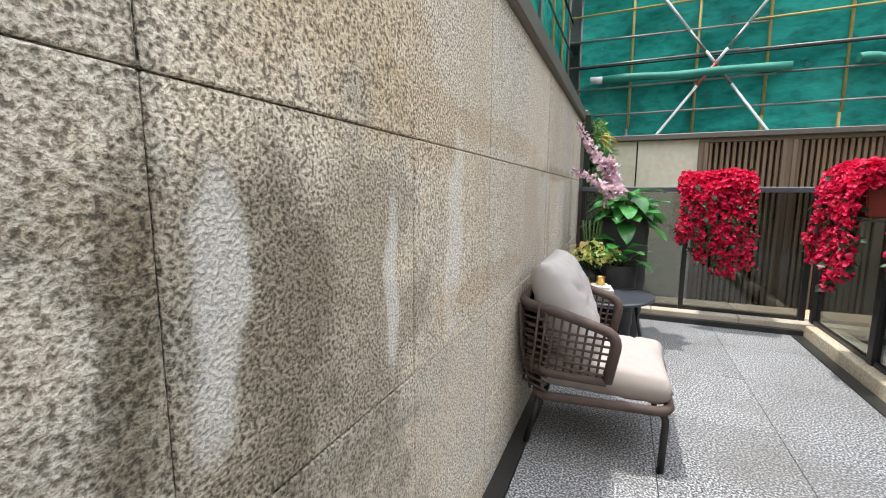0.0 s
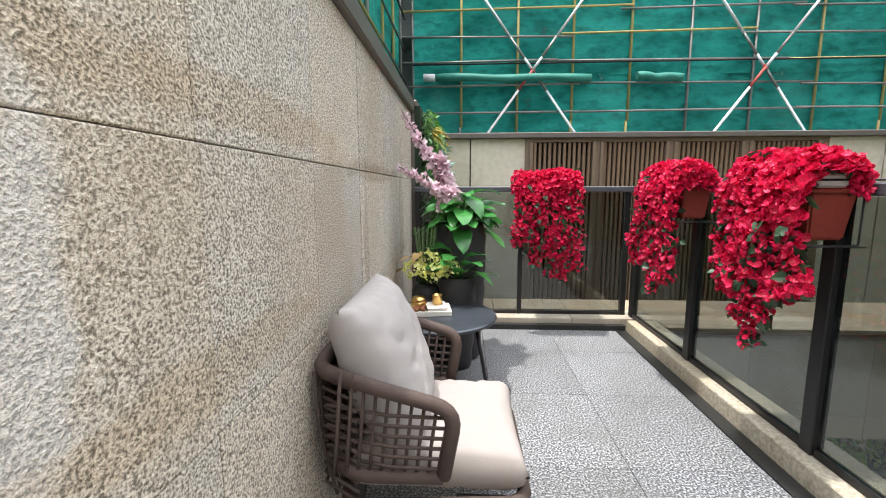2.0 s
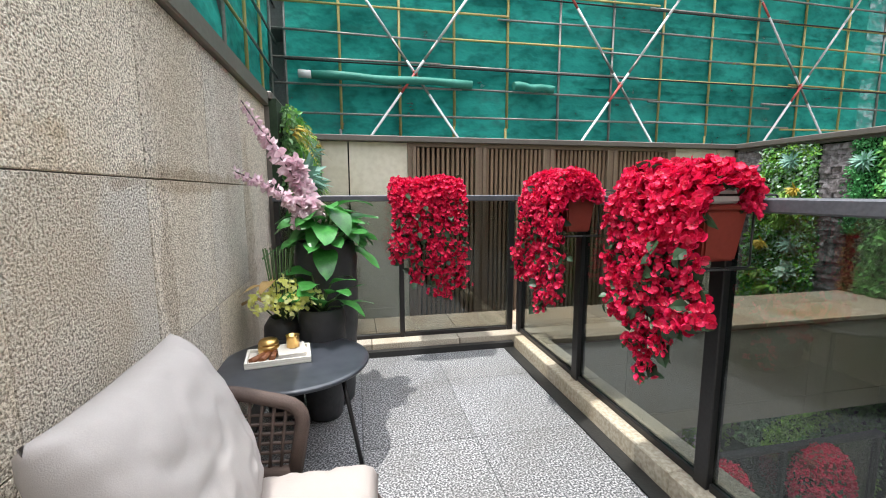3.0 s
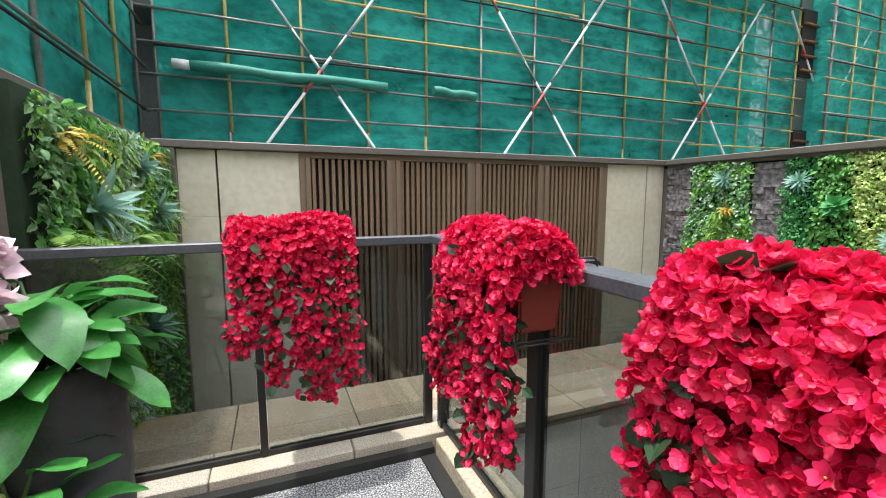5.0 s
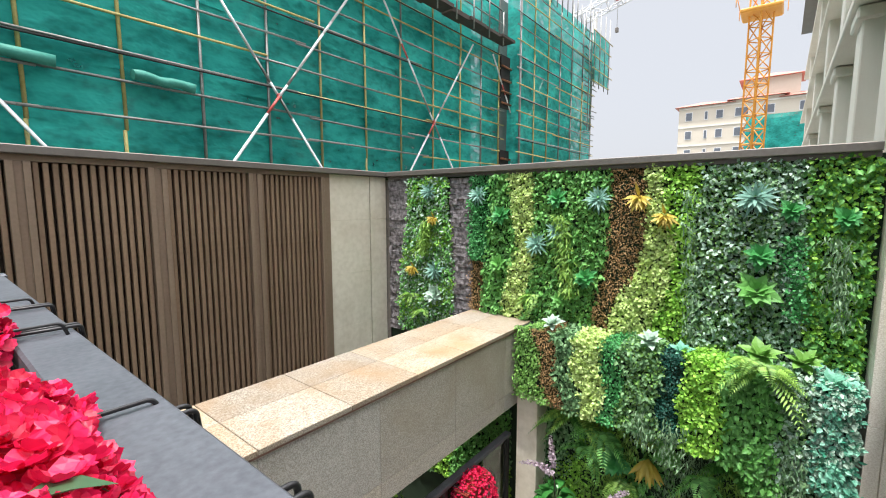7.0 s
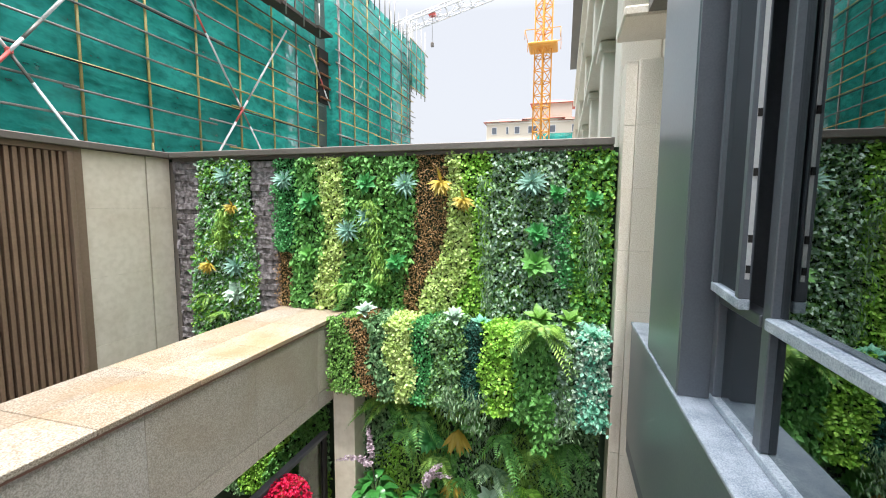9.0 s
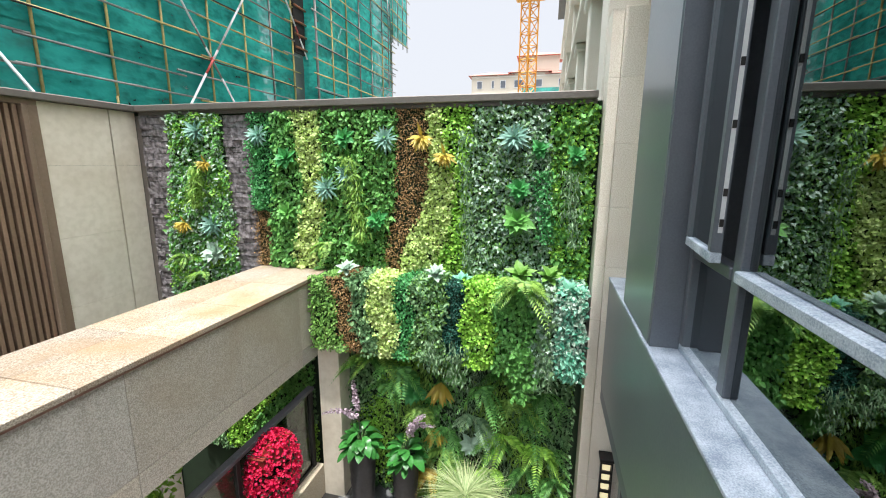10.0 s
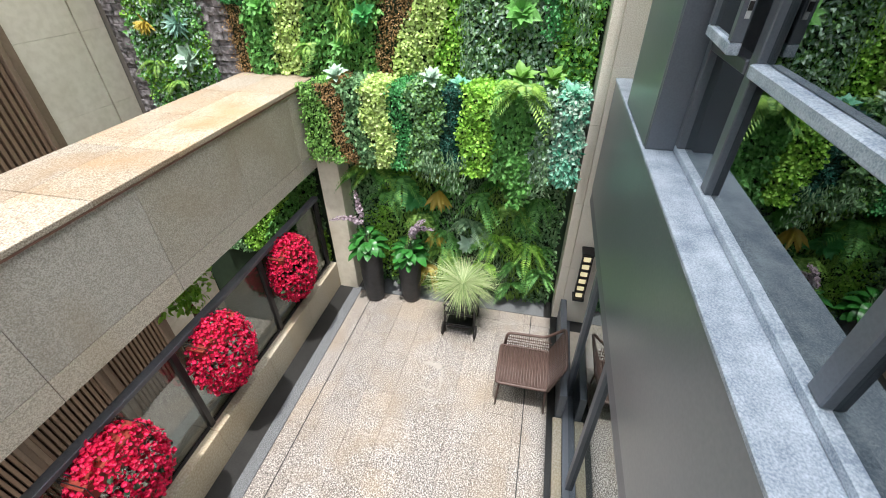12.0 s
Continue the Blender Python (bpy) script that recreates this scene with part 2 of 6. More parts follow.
# cast shadow with damp, reflected-light streaks and cool tints, all painted, and rusty tan patches further on
DAMP_SHADE, LIGHT_STREAK, RUST = (0.5, 0.48, 0.43), (0.88, 0.88, 0.88), (0.79, 0.68, 0.53)
marks(M_WALL, [(0.25, 1.0, 0.3, 1.5, 0.0, 0.85, (0.79, 0.84, 0.92)), (0.85, 0.9, 0.55, 0.5, 0.0, 0.6, (0.84, 0.88, 0.94)), (0.505, 1.08, 0.032, 0.3, 0.1, 0.75, DAMP_SHADE), (0.66, 1.02, 0.2, 0.34, 0.0, 0.85, DAMP_SHADE), (0.9, 0.95, 0.28, 0.42, 0.0, 0.6, DAMP_SHADE), (0.83, 0.45, 0.35, 0.5, 0.0, 0.4, DAMP_SHADE),
               (0.612, 1.1, 0.045, 0.2, 0.1, 0.5, LIGHT_STREAK), (1.05, 1.03, 0.03, 0.2, 0.0, 0.5, LIGHT_STREAK), (1.42, 1.1, 0.06, 0.3, 0.1, 0.4, LIGHT_STREAK), (0.85, 1.62, 0.35, 0.25, 0.0, 0.55, RUST),
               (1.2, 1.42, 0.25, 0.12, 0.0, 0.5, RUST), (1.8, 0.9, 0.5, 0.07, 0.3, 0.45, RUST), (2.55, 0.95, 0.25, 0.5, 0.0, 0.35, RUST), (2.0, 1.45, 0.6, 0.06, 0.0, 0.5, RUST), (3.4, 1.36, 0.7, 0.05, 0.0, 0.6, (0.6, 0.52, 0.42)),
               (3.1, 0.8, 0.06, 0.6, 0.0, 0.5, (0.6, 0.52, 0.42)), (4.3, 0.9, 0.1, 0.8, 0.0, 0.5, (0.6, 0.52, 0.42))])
M_BEAM = granite("beam_granite", ((0.34, 0.31, 0.26), (0.475, 0.435, 0.37), (0.6, 0.56, 0.49)), 125, 0.005, 0.5, (0.36, 0.28, 0.18), 0.13, tint=0.05)
M_CAP = granite("yellow_sandstone_cap", ((0.17, 0.135, 0.098), (0.285, 0.236, 0.176), (0.4, 0.35, 0.285)), 100, 0.003, 0.8, (0.29, 0.18, 0.09), 0.2, tint=0.05)
M_KERB = granite("kerb_sandstone", ((0.36, 0.31, 0.23), (0.44, 0.39, 0.3), (0.52, 0.47, 0.37)), 50, 0.003, 0.4, (0.5, 0.36, 0.18), 0.06)
M_FLOOR = granite("terrace_granite", ((0.03, 0.031, 0.034), (0.14, 0.145, 0.152), (0.45, 0.453, 0.46)), 105, 0.0012, 0.55, (0.12, 0.115, 0.105), 0.16, tint=0.02)
M_COURT = granite("court_granite", ((0.055, 0.048, 0.043), (0.225, 0.2, 0.182), (0.56, 0.52, 0.48)), 78, 0.003, 0.6, (0.3, 0.235, 0.165), 0.06, tint=0.015)
# granite of the court border; also colours the shade strip below the planted wall
M_BORDER = granite("dark_granite_and_floor_shade", ((0.05, 0.052, 0.056), (0.12, 0.125, 0.13), (0.22, 0.228, 0.235)), 120, 0.002, 0.1, (0.15, 0.15, 0.15))
M_PIL = granite("pilaster_granite", ((0.62, 0.555, 0.46), (0.72, 0.66, 0.565), (0.79, 0.735, 0.65)), 90, 0.003, 0.2, (0.5, 0.38, 0.25))
M_LIME = granite("cream_limestone", ((0.66, 0.6, 0.48), (0.7, 0.64, 0.52), (0.73, 0.67, 0.55)), 12, 0.001, 0.3, (0.42, 0.33, 0.2), 0.03)
M_SLATE = granite("split_slate", ((0.09, 0.08, 0.08), (0.17, 0.15, 0.155), (0.27, 0.245, 0.255)), 16, 0.02, 0.2, (0.2, 0.18, 0.18), 0.2)
M_COPING = mat("grey_brown_metal_coping", (0.13, 0.115, 0.1), (0.19, 0.17, 0.15), 0.5, 0.3, 2, 40)
M_DARKSTONE = mat("black_wet_stone", (0.012, 0.012, 0.012), (0.035, 0.034, 0.032), 0.4, 0, 5, 70, 0.3)
M_FRAME = mat("dark_grey_aluminium", (0.12, 0.132, 0.155), (0.18, 0.195, 0.22), 0.42, 0.35, 3, 90, 0.05)
M_CLAD = mat("blue_grey_cladding", (0.15, 0.175, 0.195), (0.21, 0.235, 0.26), 0.3, 0.4, 1.5, 50, 0.03)
M_SILL = mat("dusty_grey_sill", (0.2, 0.245, 0.31), (0.57, 0.62, 0.68), 0.6, 0.15, 7, 130, 0.3, contrast=0.14)
M_POST = mat("black_brown_rail_metal", (0.022, 0.021, 0.021), (0.04, 0.038, 0.038), 0.38, 0.5, 4, 70, 0.04)
M_RAIL = mat("dusty_black_handrail", (0.05, 0.052, 0.06), (0.13, 0.135, 0.15), 0.5, 0.3, 5, 80, 0.05)
M_SLAT = mat("bronze_brown_slat", (0.19, 0.12, 0.074), (0.29, 0.196, 0.128), 0.5, 0.15, 1.5, 30, 0.05, spread=0.12)
M_SLATF = mat("bronze_brown_frame", (0.185, 0.13, 0.086), (0.26, 0.186, 0.133), 0.5, 0.15, 1.2, 30)
# deck boards, and the shade between slats put into the back panel's colour
M_SLATB = mat("dark_brown_board_and_gap_shade", (0.035, 0.024, 0.018), (0.06, 0.042, 0.03), 0.7)
# black for small parts; on rooms and openings it stands in for darkness
M_BLACK = mat("black_parts_and_unlit_void", (0.012, 0.01, 0.009), (0.02, 0.017, 0.015), 0.8)
M_GLASS = glass_mat("smoked_rail_glass", (0.54, 0.56, 0.55), 0.06, 0.0)
M_WGLASS = glass_mat("dark_reflective_window_glass", (0.2, 0.24, 0.24), 0.22, 0.0)
M_NET = net_mat()
M_BAMBOO = mat("yellow_scaffold_pole", (0.33, 0.26, 0.07), (0.54, 0.45, 0.18), 0.55, 0, 3, 20, spread=0.25)
M_STEEL = mat("galvanised_scaffold_tube", (0.16, 0.16, 0.15), (0.36, 0.35, 0.32), 0.45, 0.5, 3, 20, spread=0.2)
M_WHITE = mat("white_painted_tube", (0.6, 0.6, 0.6), (0.75, 0.75, 0.75), 0.5)
M_RED = mat("red_painted_tube", (0.45, 0.06, 0.05), (0.55, 0.12, 0.1), 0.5)
M_CONC = mat("raw_concrete", (0.11, 0.12, 0.115), (0.24, 0.255, 0.245), 0.85, 0, 1.2, 25, 0.2)
M_CUSH = mat("off_white_canvas", (0.3, 0.262, 0.24), (0.36, 0.32, 0.29), 0.85, 0, 4, 420, 0.35, 0.0015)
M_PILLOW = mat("light_grey_linen", (0.36, 0.335, 0.32), (0.44, 0.41, 0.395), 0.85, 0, 4, 420, 0.35, 0.0015)
M_ROPE = mat("dark_brown_rope", (0.05, 0.032, 0.026), (0.1, 0.068, 0.055), 0.75, 0, 20, 260, 0.6, 0.003)
M_RATTAN = mat("brown_wicker", (0.06, 0.035, 0.028), (0.13, 0.08, 0.065), 0.55, 0, 18, 150, 0.4, 0.003)
M_TABLE = mat("black_marbled_table_top", (0.01, 0.012, 0.017), (0.07, 0.078, 0.092), 0.28, 0, 4, 14, contrast=0.28)
M_VASE = mat("black_matt_vase", (0.02, 0.021, 0.023), (0.045, 0.046, 0.05), 0.5, 0, 3, 18, 0.5, 0.012)
M_GOLD = mat("brushed_brass", (0.62, 0.38, 0.12), (0.75, 0.5, 0.2), 0.28, 1.0, 6, 80)
M_PAPER = mat("cream_paper", (0.7, 0.66, 0.58), (0.78, 0.75, 0.68), 0.7)
M_WOOD = mat("brown_cinnamon_wood", (0.16, 0.05, 0.02), (0.3, 0.12, 0.05), 0.6, 0, 15, 90, 0.3)
M_TERRA = mat("red_brown_plastic_planter", (0.2, 0.03, 0.018), (0.27, 0.045, 0.03), 0.45, 0, 4, 60)
M_FOAM = mat("white_foam_block", (0.6, 0.58, 0.55), (0.72, 0.7, 0.68), 0.9, 0, 8, 90, 0.3)
M_PETAL = mat("crimson_petal", (0.66, 0.004, 0.045), (0.94, 0.03, 0.16), 0.55, 0, 25, 8, spread=0.25, translucent=0.32)
M_PETALS = mat("crimson_petal_mass", (0.46, 0.002, 0.03), (0.92, 0.022, 0.13), 0.5, 0, 25, 8, island=True, translucent=0.3)
M_PISTIL = mat("yellow_flower_centre", (0.75, 0.5, 0.05), (0.8, 0.6, 0.1), 0.6)
M_PINK = mat("pale_lilac_pink_petal", (0.64, 0.42, 0.5), (0.84, 0.69, 0.74), 0.6, 0, island=True, translucent=0.3)
M_LILAC = mat("grey_lilac_petal", (0.4, 0.3, 0.36), (0.6, 0.5, 0.55), 0.6, 0, island=True, translucent=0.2)
M_HYD = mat("pale_yellow_petal", (0.78, 0.8, 0.2), (0.9, 0.9, 0.48), 0.6, 0, island=True, translucent=0.5)
M_STEM = mat("green_stem", (0.05, 0.1, 0.025), (0.09, 0.16, 0.05), 0.6)
M_STEMD = mat("dark_purple_stem", (0.06, 0.04, 0.045), (0.1, 0.07, 0.07), 0.6)
M_LEAFBIG = mat("glossy_green_leaf", (0.018, 0.11, 0.022), (0.075, 0.31, 0.06), 0.33, 0, 8, 40, spread=0.3, translucent=0.2)
M_LEAFGREY = mat("grey_green_leaf", (0.1, 0.17, 0.12), (0.2, 0.27, 0.2), 0.5, 0, 8, 40, spread=0.2)
M_DRYLEAF = mat("dry_tan_leaf", (0.4, 0.25, 0.09), (0.55, 0.38, 0.16), 0.6, translucent=0.2)


def leafmat(name, a, b, rough=0.5):
    return mat(name, tuple(c * 0.85 for c in a), b, rough, island=True, translucent=0.22)


LEAF = {
    "lime": leafmat("lime_foliage", (0.43, 0.6, 0.13), (0.76, 0.9, 0.38)),
    "fine": leafmat("fine_green_foliage", (0.1, 0.27, 0.04), (0.29, 0.54, 0.12)),
    "bright": leafmat("bright_green_foliage", (0.17, 0.44, 0.035), (0.44, 0.76, 0.11)),
    "emerald": leafmat("emerald_foliage", (0.03, 0.2, 0.05), (0.1, 0.42, 0.12)),
    "brown": leafmat("russet_foliage", (0.24, 0.135, 0.05), (0.52, 0.32, 0.13)),
    "dark": leafmat("dark_grey_green_foliage", (0.055, 0.17, 0.055), (0.26, 0.45, 0.2), 0.52),
    "grey": leafmat("grey_green_foliage", (0.1, 0.22, 0.1), (0.3, 0.45, 0.25)),
    "pale": leafmat("pale_mint_foliage", (0.27, 0.459, 0.324), (0.608, 0.743, 0.621)),
    "teal": leafmat("teal_foliage", (0.05, 0.33, 0.2), (0.33, 0.68, 0.5)),
    "deepteal": leafmat("deep_teal_foliage", (0.004, 0.06, 0.04), (0.02, 0.15, 0.1)),
    "fern": leafmat("fern_foliage", (0.11, 0.27, 0.035), (0.33, 0.54, 0.1)),
    "gold": leafmat("golden_foliage", (0.42, 0.26, 0.025), (0.6, 0.48, 0.08)),
    "agave": leafmat("blue_green_succulent", (0.1, 0.27, 0.2), (0.29, 0.49, 0.4)),
    "spear": leafmat("mid_green_foliage", (0.08, 0.27, 0.05), (0.21, 0.52, 0.12)),
    "boxleaf": leafmat("dark_geranium_leaf", (0.012, 0.035, 0.014), (0.05, 0.11, 0.05), 0.45),
    "varieg": leafmat("cream_striped_grass", (0.2, 0.34, 0.09), (0.62, 0.68, 0.38)),
}
M_MAT = mat("black_green_backing_felt", (0.008, 0.02, 0.008), (0.02, 0.045, 0.018), 0.9)

# ---------------------------------------------------------------- mesh helpers


def finish(bm, name, material, smooth=False):
    me = bpy.data.meshes.new(name)
    bmesh.ops.recalc_face_normals(bm, faces=bm.faces)
    bm.to_mesh(me)
    bm.free()
    for m in (material if isinstance(material, (list, tuple)) else [material]):
        me.materials.append(m)
    if smooth:
        me.shade_smooth()
    return me


def part(name, bm, material, parent, label="", smooth=False):
    ob = new(name, finish(bm, name, material, smooth))
    ob.parent = parent
    return tagged(ob, label) if label else ob


def structure(name, bm, material, label, category):
    return tagged(new(name, finish(bm, name, material)), label, category, kind="structure")


def thing(name, at, label, category, group="", turn=0.0, kind=""):
    ob = new(name)
    ob.matrix_basis = pose(*at, 0, 0, turn)
    ob.empty_display_size = 0.1
    return tagged(ob, label, category, group, kind)


def box(bm, x0, x1, y0, y1, z0, z1, bevel=0.0, m=0):
    g = bmesh.ops.create_cube(bm, size=1, matrix=Matrix.LocRotScale(((x0 + x1) / 2, (y0 + y1) / 2, (z0 + z1) / 2), None, (x1 - x0, y1 - y0, z1 - z0)))
    fs = {f for v in g["verts"] for f in v.link_faces}
    for f in fs:
        f.material_index = m
    if bevel:
        es = {e for v in g["verts"] for e in v.link_edges}
        bmesh.ops.bevel(bm, geom=list(es), offset=bevel, segments=1, affect="EDGES")
    return bm


def boxm(*a, **k):
    return box(bmesh.new(), *a, **k)


def tube(bm, pts, r, seg=8, closed=False, m=0):
    """A round tube along pts; r is one radius, or one for each point."""
    pts = [Vector(p) for p in pts]
    n = len(pts)
    rad = r if isinstance(r, (list, tuple)) else [r] * n
    rings = []
    side = None
    for i, p in enumerate(pts):
        a = pts[(i - 1) % n] if closed or i else p
        b = pts[(i + 1) % n] if closed or i < n - 1 else p
        d = (b - a).normalized()
        if side is None:
            side = d.orthogonal().normalized()
        side = (side - d * side.dot(d)).normalized()
        up = d.cross(side)
        rings.append([bm.verts.new(p + (side * math.cos(t) + up * math.sin(t)) * rad[i]) for t in (2 * math.pi * k / seg for k in range(seg))])
    for i in range(n if closed else n - 1):
        q, s = rings[i], rings[(i + 1) % n]
        for k in range(seg):
            f = bm.faces.new((q[k], q[(k + 1) % seg], s[(k + 1) % seg], s[k]))
            f.smooth, f.material_index = True, m
    if not closed:
        bm.faces.new(rings[0][::-1]).material_index = m
        bm.faces.new(rings[-1]).material_index = m
    return bm


def lathe(bm, prof, seg=24, at=(0, 0, 0), m=0):
    """A turned body from (radius, height) pairs."""
    rings = [[bm.verts.new((at[0] + r * math.cos(a), at[1] + r * math.sin(a), at[2] + z)) for a in (2 * math.pi * k / seg for k in range(seg))] for r, z in prof]
    for q, s in zip(rings, rings[1:]):
        for k in range(seg):
            f = bm.faces.new((q[k], q[(k + 1) % seg], s[(k + 1) % seg], s[k]))
            f.smooth, f.material_index = True, m
    bm.faces.new(rings[0][::-1]).material_index = m
    bm.faces.new(rings[-1]).material_index = m
    return bm


def arc(p, q, r, n=5):
    """Points that round the corner at q[0] between p and q[1]."""
    a, c, b = Vector(p), Vector(q[0]), Vector(q[1])
    s, e = c + (a - c).normalized() * r, c + (b - c).normalized() * r
    return [s * (1 - t) ** 2 + c * 2 * t * (1 - t) + e * t * t for t in (k / n for k in range(n + 1))]


def rounded(pts, r, closed=False):
    out = []
    n = len(pts)
    for i, p in enumerate(pts):
        if not closed and i in (0, n - 1):
            out.append(Vector(p))
        else:
            out += arc(pts[i - 1], (p, pts[(i + 1) % n]), r)
    return out


def panes(name, bm, material, parent):
    ob = part(name, bm, material, parent)
    ob.visible_shadow = False
    return ob


# leaf templates: rows of points (x across, y along, z up) and faces
def leaf_shape(width, fold, droop, rows=3):
    """A pointed leaf one long along y, folded at the midrib."""
    v, f = [(0, 0, 0)], []
    for i in range(1, rows + 1):
        t = i / (rows + 1)
        w = width * math.sin(math.pi * t ** 0.8) ** 0.8
        z = -droop * t * t
        v += [(-w, t, z + fold * w), (0, t, z), (w, t, z + fold * w)]
    v.append((0, 1, -droop))
    f += [(0, 2, 1), (0, 3, 2)]
    for i in range(rows - 1):
        a, b = 1 + 3 * i, 4 + 3 * i
        f += [(a, a + 1, b + 1, b), (a + 1, a + 2, b + 2, b + 1)]
    k = 1 + 3 * (rows - 1)
    f += [(k, k + 1, len(v) - 1), (k + 1, k + 2, len(v) - 1)]
    return np.array(v, float), f


T_ROUND, T_OVAL, T_LANCE = leaf_shape(0.42, 0.25, 0.25, 2), leaf_shape(0.3, 0.3, 0.3, 2), leaf_shape(0.11, 0.2, 0.3, 2)
T_BLADE, T_BIG = leaf_shape(0.05, 0.3, 0.5, 3), leaf_shape(0.3, 0.28, 0.45, 5)


def scatter_mesh(name, template, base, outward, up, size, rng, materials):
    """One mesh of leaves: each starts at base, lies with its length along up and its face towards outward."""
    tv, tf = template
    y = up / np.linalg.norm(up, axis=1, keepdims=True)
    z = outward - y * np.sum(outward * y, axis=1, keepdims=True)
    z /= np.linalg.norm(z, axis=1, keepdims=True)
    x = np.cross(y, z)
    s = size[:, None, None]
    pts = base[:, None, :] + s * (tv[None, :, 0:1] * x[:, None, :] + tv[None, :, 1:2] * y[:, None, :] + tv[None, :, 2:3] * z[:, None, :])
    k = len(tv)
    faces = [tuple(q + i * k for q in f) for i in range(len(base)) for f in tf]
    me = bpy.data.meshes.new(name)
    me.from_pydata(pts.reshape(-1, 3).tolist(), [], faces)
    me.materials.append(materials)
    return me


def leaf_patch(name, kind, points, normal, parent, rng, label=""):
    """Foliage of one kind over points of a wall that faces normal."""
    tpl, size, dens, hang, lift = KINDS[kind]
    n = len(points)
    nrm = np.array(normal, float)
    q = points * 9.0
    clump = np.sin(q[:, 1] * 1.7 + 1.3 * np.sin(q[:, 2] * 1.1)) * np.sin(q[:, 2] * 1.9 + 1.1 * np.sin(q[:, 1] * 0.9) + q[:, 0])
    base = points + nrm * (rng.uniform(0.0, lift, n) + 0.03 * np.maximum(clump, -0.3))[:, None]
    jit = rng.normal(0, 0.55, (n, 3))
    outward = nrm + 0.9 * rng.normal(0, 0.45, (n, 3)) + np.array((0, 0, 0.35))
    up = np.array((0, 0, -hang)) + nrm * rng.uniform(0.1, 0.8, (n, 1)) + jit
    me = scatter_mesh(name, tpl, base, outward, up, size * rng.uniform(0.65, 1.3, n), rng, LEAF[kind])
    ob = new(name, me)
    ob.parent = parent
    return tagged(ob, label, kind="stuff")


# kind: leaf shape, length, leaves a square metre, how far it hangs, how far it stands off
KINDS = {
    "lime": (T_ROUND, 0.036, 4200, 0.1, 0.07), "fine": (T_OVAL, 0.034, 2600, 0.3, 0.06), "bright": (T_ROUND, 0.038, 2400, 0.2, 0.07),
    "emerald": (T_ROUND, 0.03, 2600, 0.9, 0.07), "brown": (T_OVAL, 0.022, 5000, 0.3, 0.06), "dark": (T_OVAL, 0.05, 1900, 0.5, 0.08),
    "grey": (T_LANCE, 0.055, 2600, 1.4, 0.09), "pale": (T_OVAL, 0.048, 1900, 0.4, 0.08), "teal": (T_OVAL, 0.05, 1900, 0.2, 0.08),
    "deepteal": (T_ROUND, 0.022, 3800, 0.1, 0.03), "fern": (T_LANCE, 0.085, 1900, 0.9, 0.1), "spear": (T_OVAL, 0.06, 1600, 0.6, 0.08),
}

# ---------------------------------------------------------------- setting: terrace
LOW = -3.13
PIT = -4.7
ground = structure("ground", boxm(-400, 400, -400, 400, PIT - 0.5, PIT - 0.02), M_CONC, "plain pale concrete ground around the building site", "ground")

slab = structure("terrace_slab", boxm(-0.4, 2.0, -3.0, 4.95, -0.35, -0.02), M_DARKSTONE, "dark bed under the granite terrace paving", "floor")
wall_w = structure("wall_west", boxm(-0.45, -0.15, -3.0, 4.97, -0.3, 1.96), M_DARKSTONE, "stone-clad terrace wall with recessed joints", "wall")
structure("wall_south", boxm(-0.5, 2.0, -3.2, -3.0, -0.3, 3.2), M_PIL, "plain stone wall that closes the terrace", "wall")
structure("wall_wing", boxm(2.02, 2.3, -3.2, 1.28, -0.3, 3.2), M_PIL, "plain stone wall of the house wing", "wall")
coping_w = structure("coping_west", boxm(-0.44, -0.085, -3.0, 4.97, 1.965, 2.07, bevel=0.008), M_COPING, "grey-brown metal coping on the stone wall", "coping")
structure("base_channel", boxm(-0.148, -0.04, -3.0, 4.74, -0.02, 0.003), M_DARKSTONE, "black stone channel along the wall foot", "drain")
structure("drain_channel", boxm(1.745, 1.832, -3.0, 4.78, -0.02, 0.003), M_DARKSTONE, "narrow dark drain beside the kerb", "drain")

kerb_e = thing("kerb_east", (0, 0, 0), "pale yellow sandstone kerb under the glass railing", "kerb", kind="structure")
yy = -2.6
while yy < 4.7:
    y1 = min(yy + 0.92, 4.74)
    part("kerb_stone", boxm(1.835, 2.09, yy + 0.002, y1 - 0.002, -0.02, 0.1, bevel=0.006), M_KERB, kerb_e)
    yy += 0.92
kerb_n = thing("kerb_north", (0, 0, 0), "brown-grey stone kerb under the end railing", "kerb", kind="structure")
for k in range(3):
    part("kerb_stone", boxm(-0.09 + 0.73 * k, 0.635 + 0.73 * k, 4.8, 5.06, -0.02, 0.095, bevel=0.006), M_BEAM, kerb_n)
structure("kerb_step", boxm(-0.09, 1.83, 4.74, 4.798, -0.02, 0.045), M_DARKSTONE, "dark step at the foot of the kerb", "kerb")

# ---------------------------------------------------------------- setting: slatted wall and limestone
Y_SLAT = 7.68
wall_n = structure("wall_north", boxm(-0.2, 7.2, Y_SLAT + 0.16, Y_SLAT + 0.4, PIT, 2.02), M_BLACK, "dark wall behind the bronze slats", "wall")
structure("coping_north", boxm(-0.1, 7.3, Y_SLAT - 0.09, Y_SLAT + 0.42, 2.03, 2.11, bevel=0.008), M_COPING, "grey-brown metal coping along the slatted wall", "coping")
structure("slat_header", boxm(1.302, 5.748, Y_SLAT - 0.02, Y_SLAT + 0.158, 1.972, 2.028), M_SLATF, "bronze brown header above the slats", "trim")
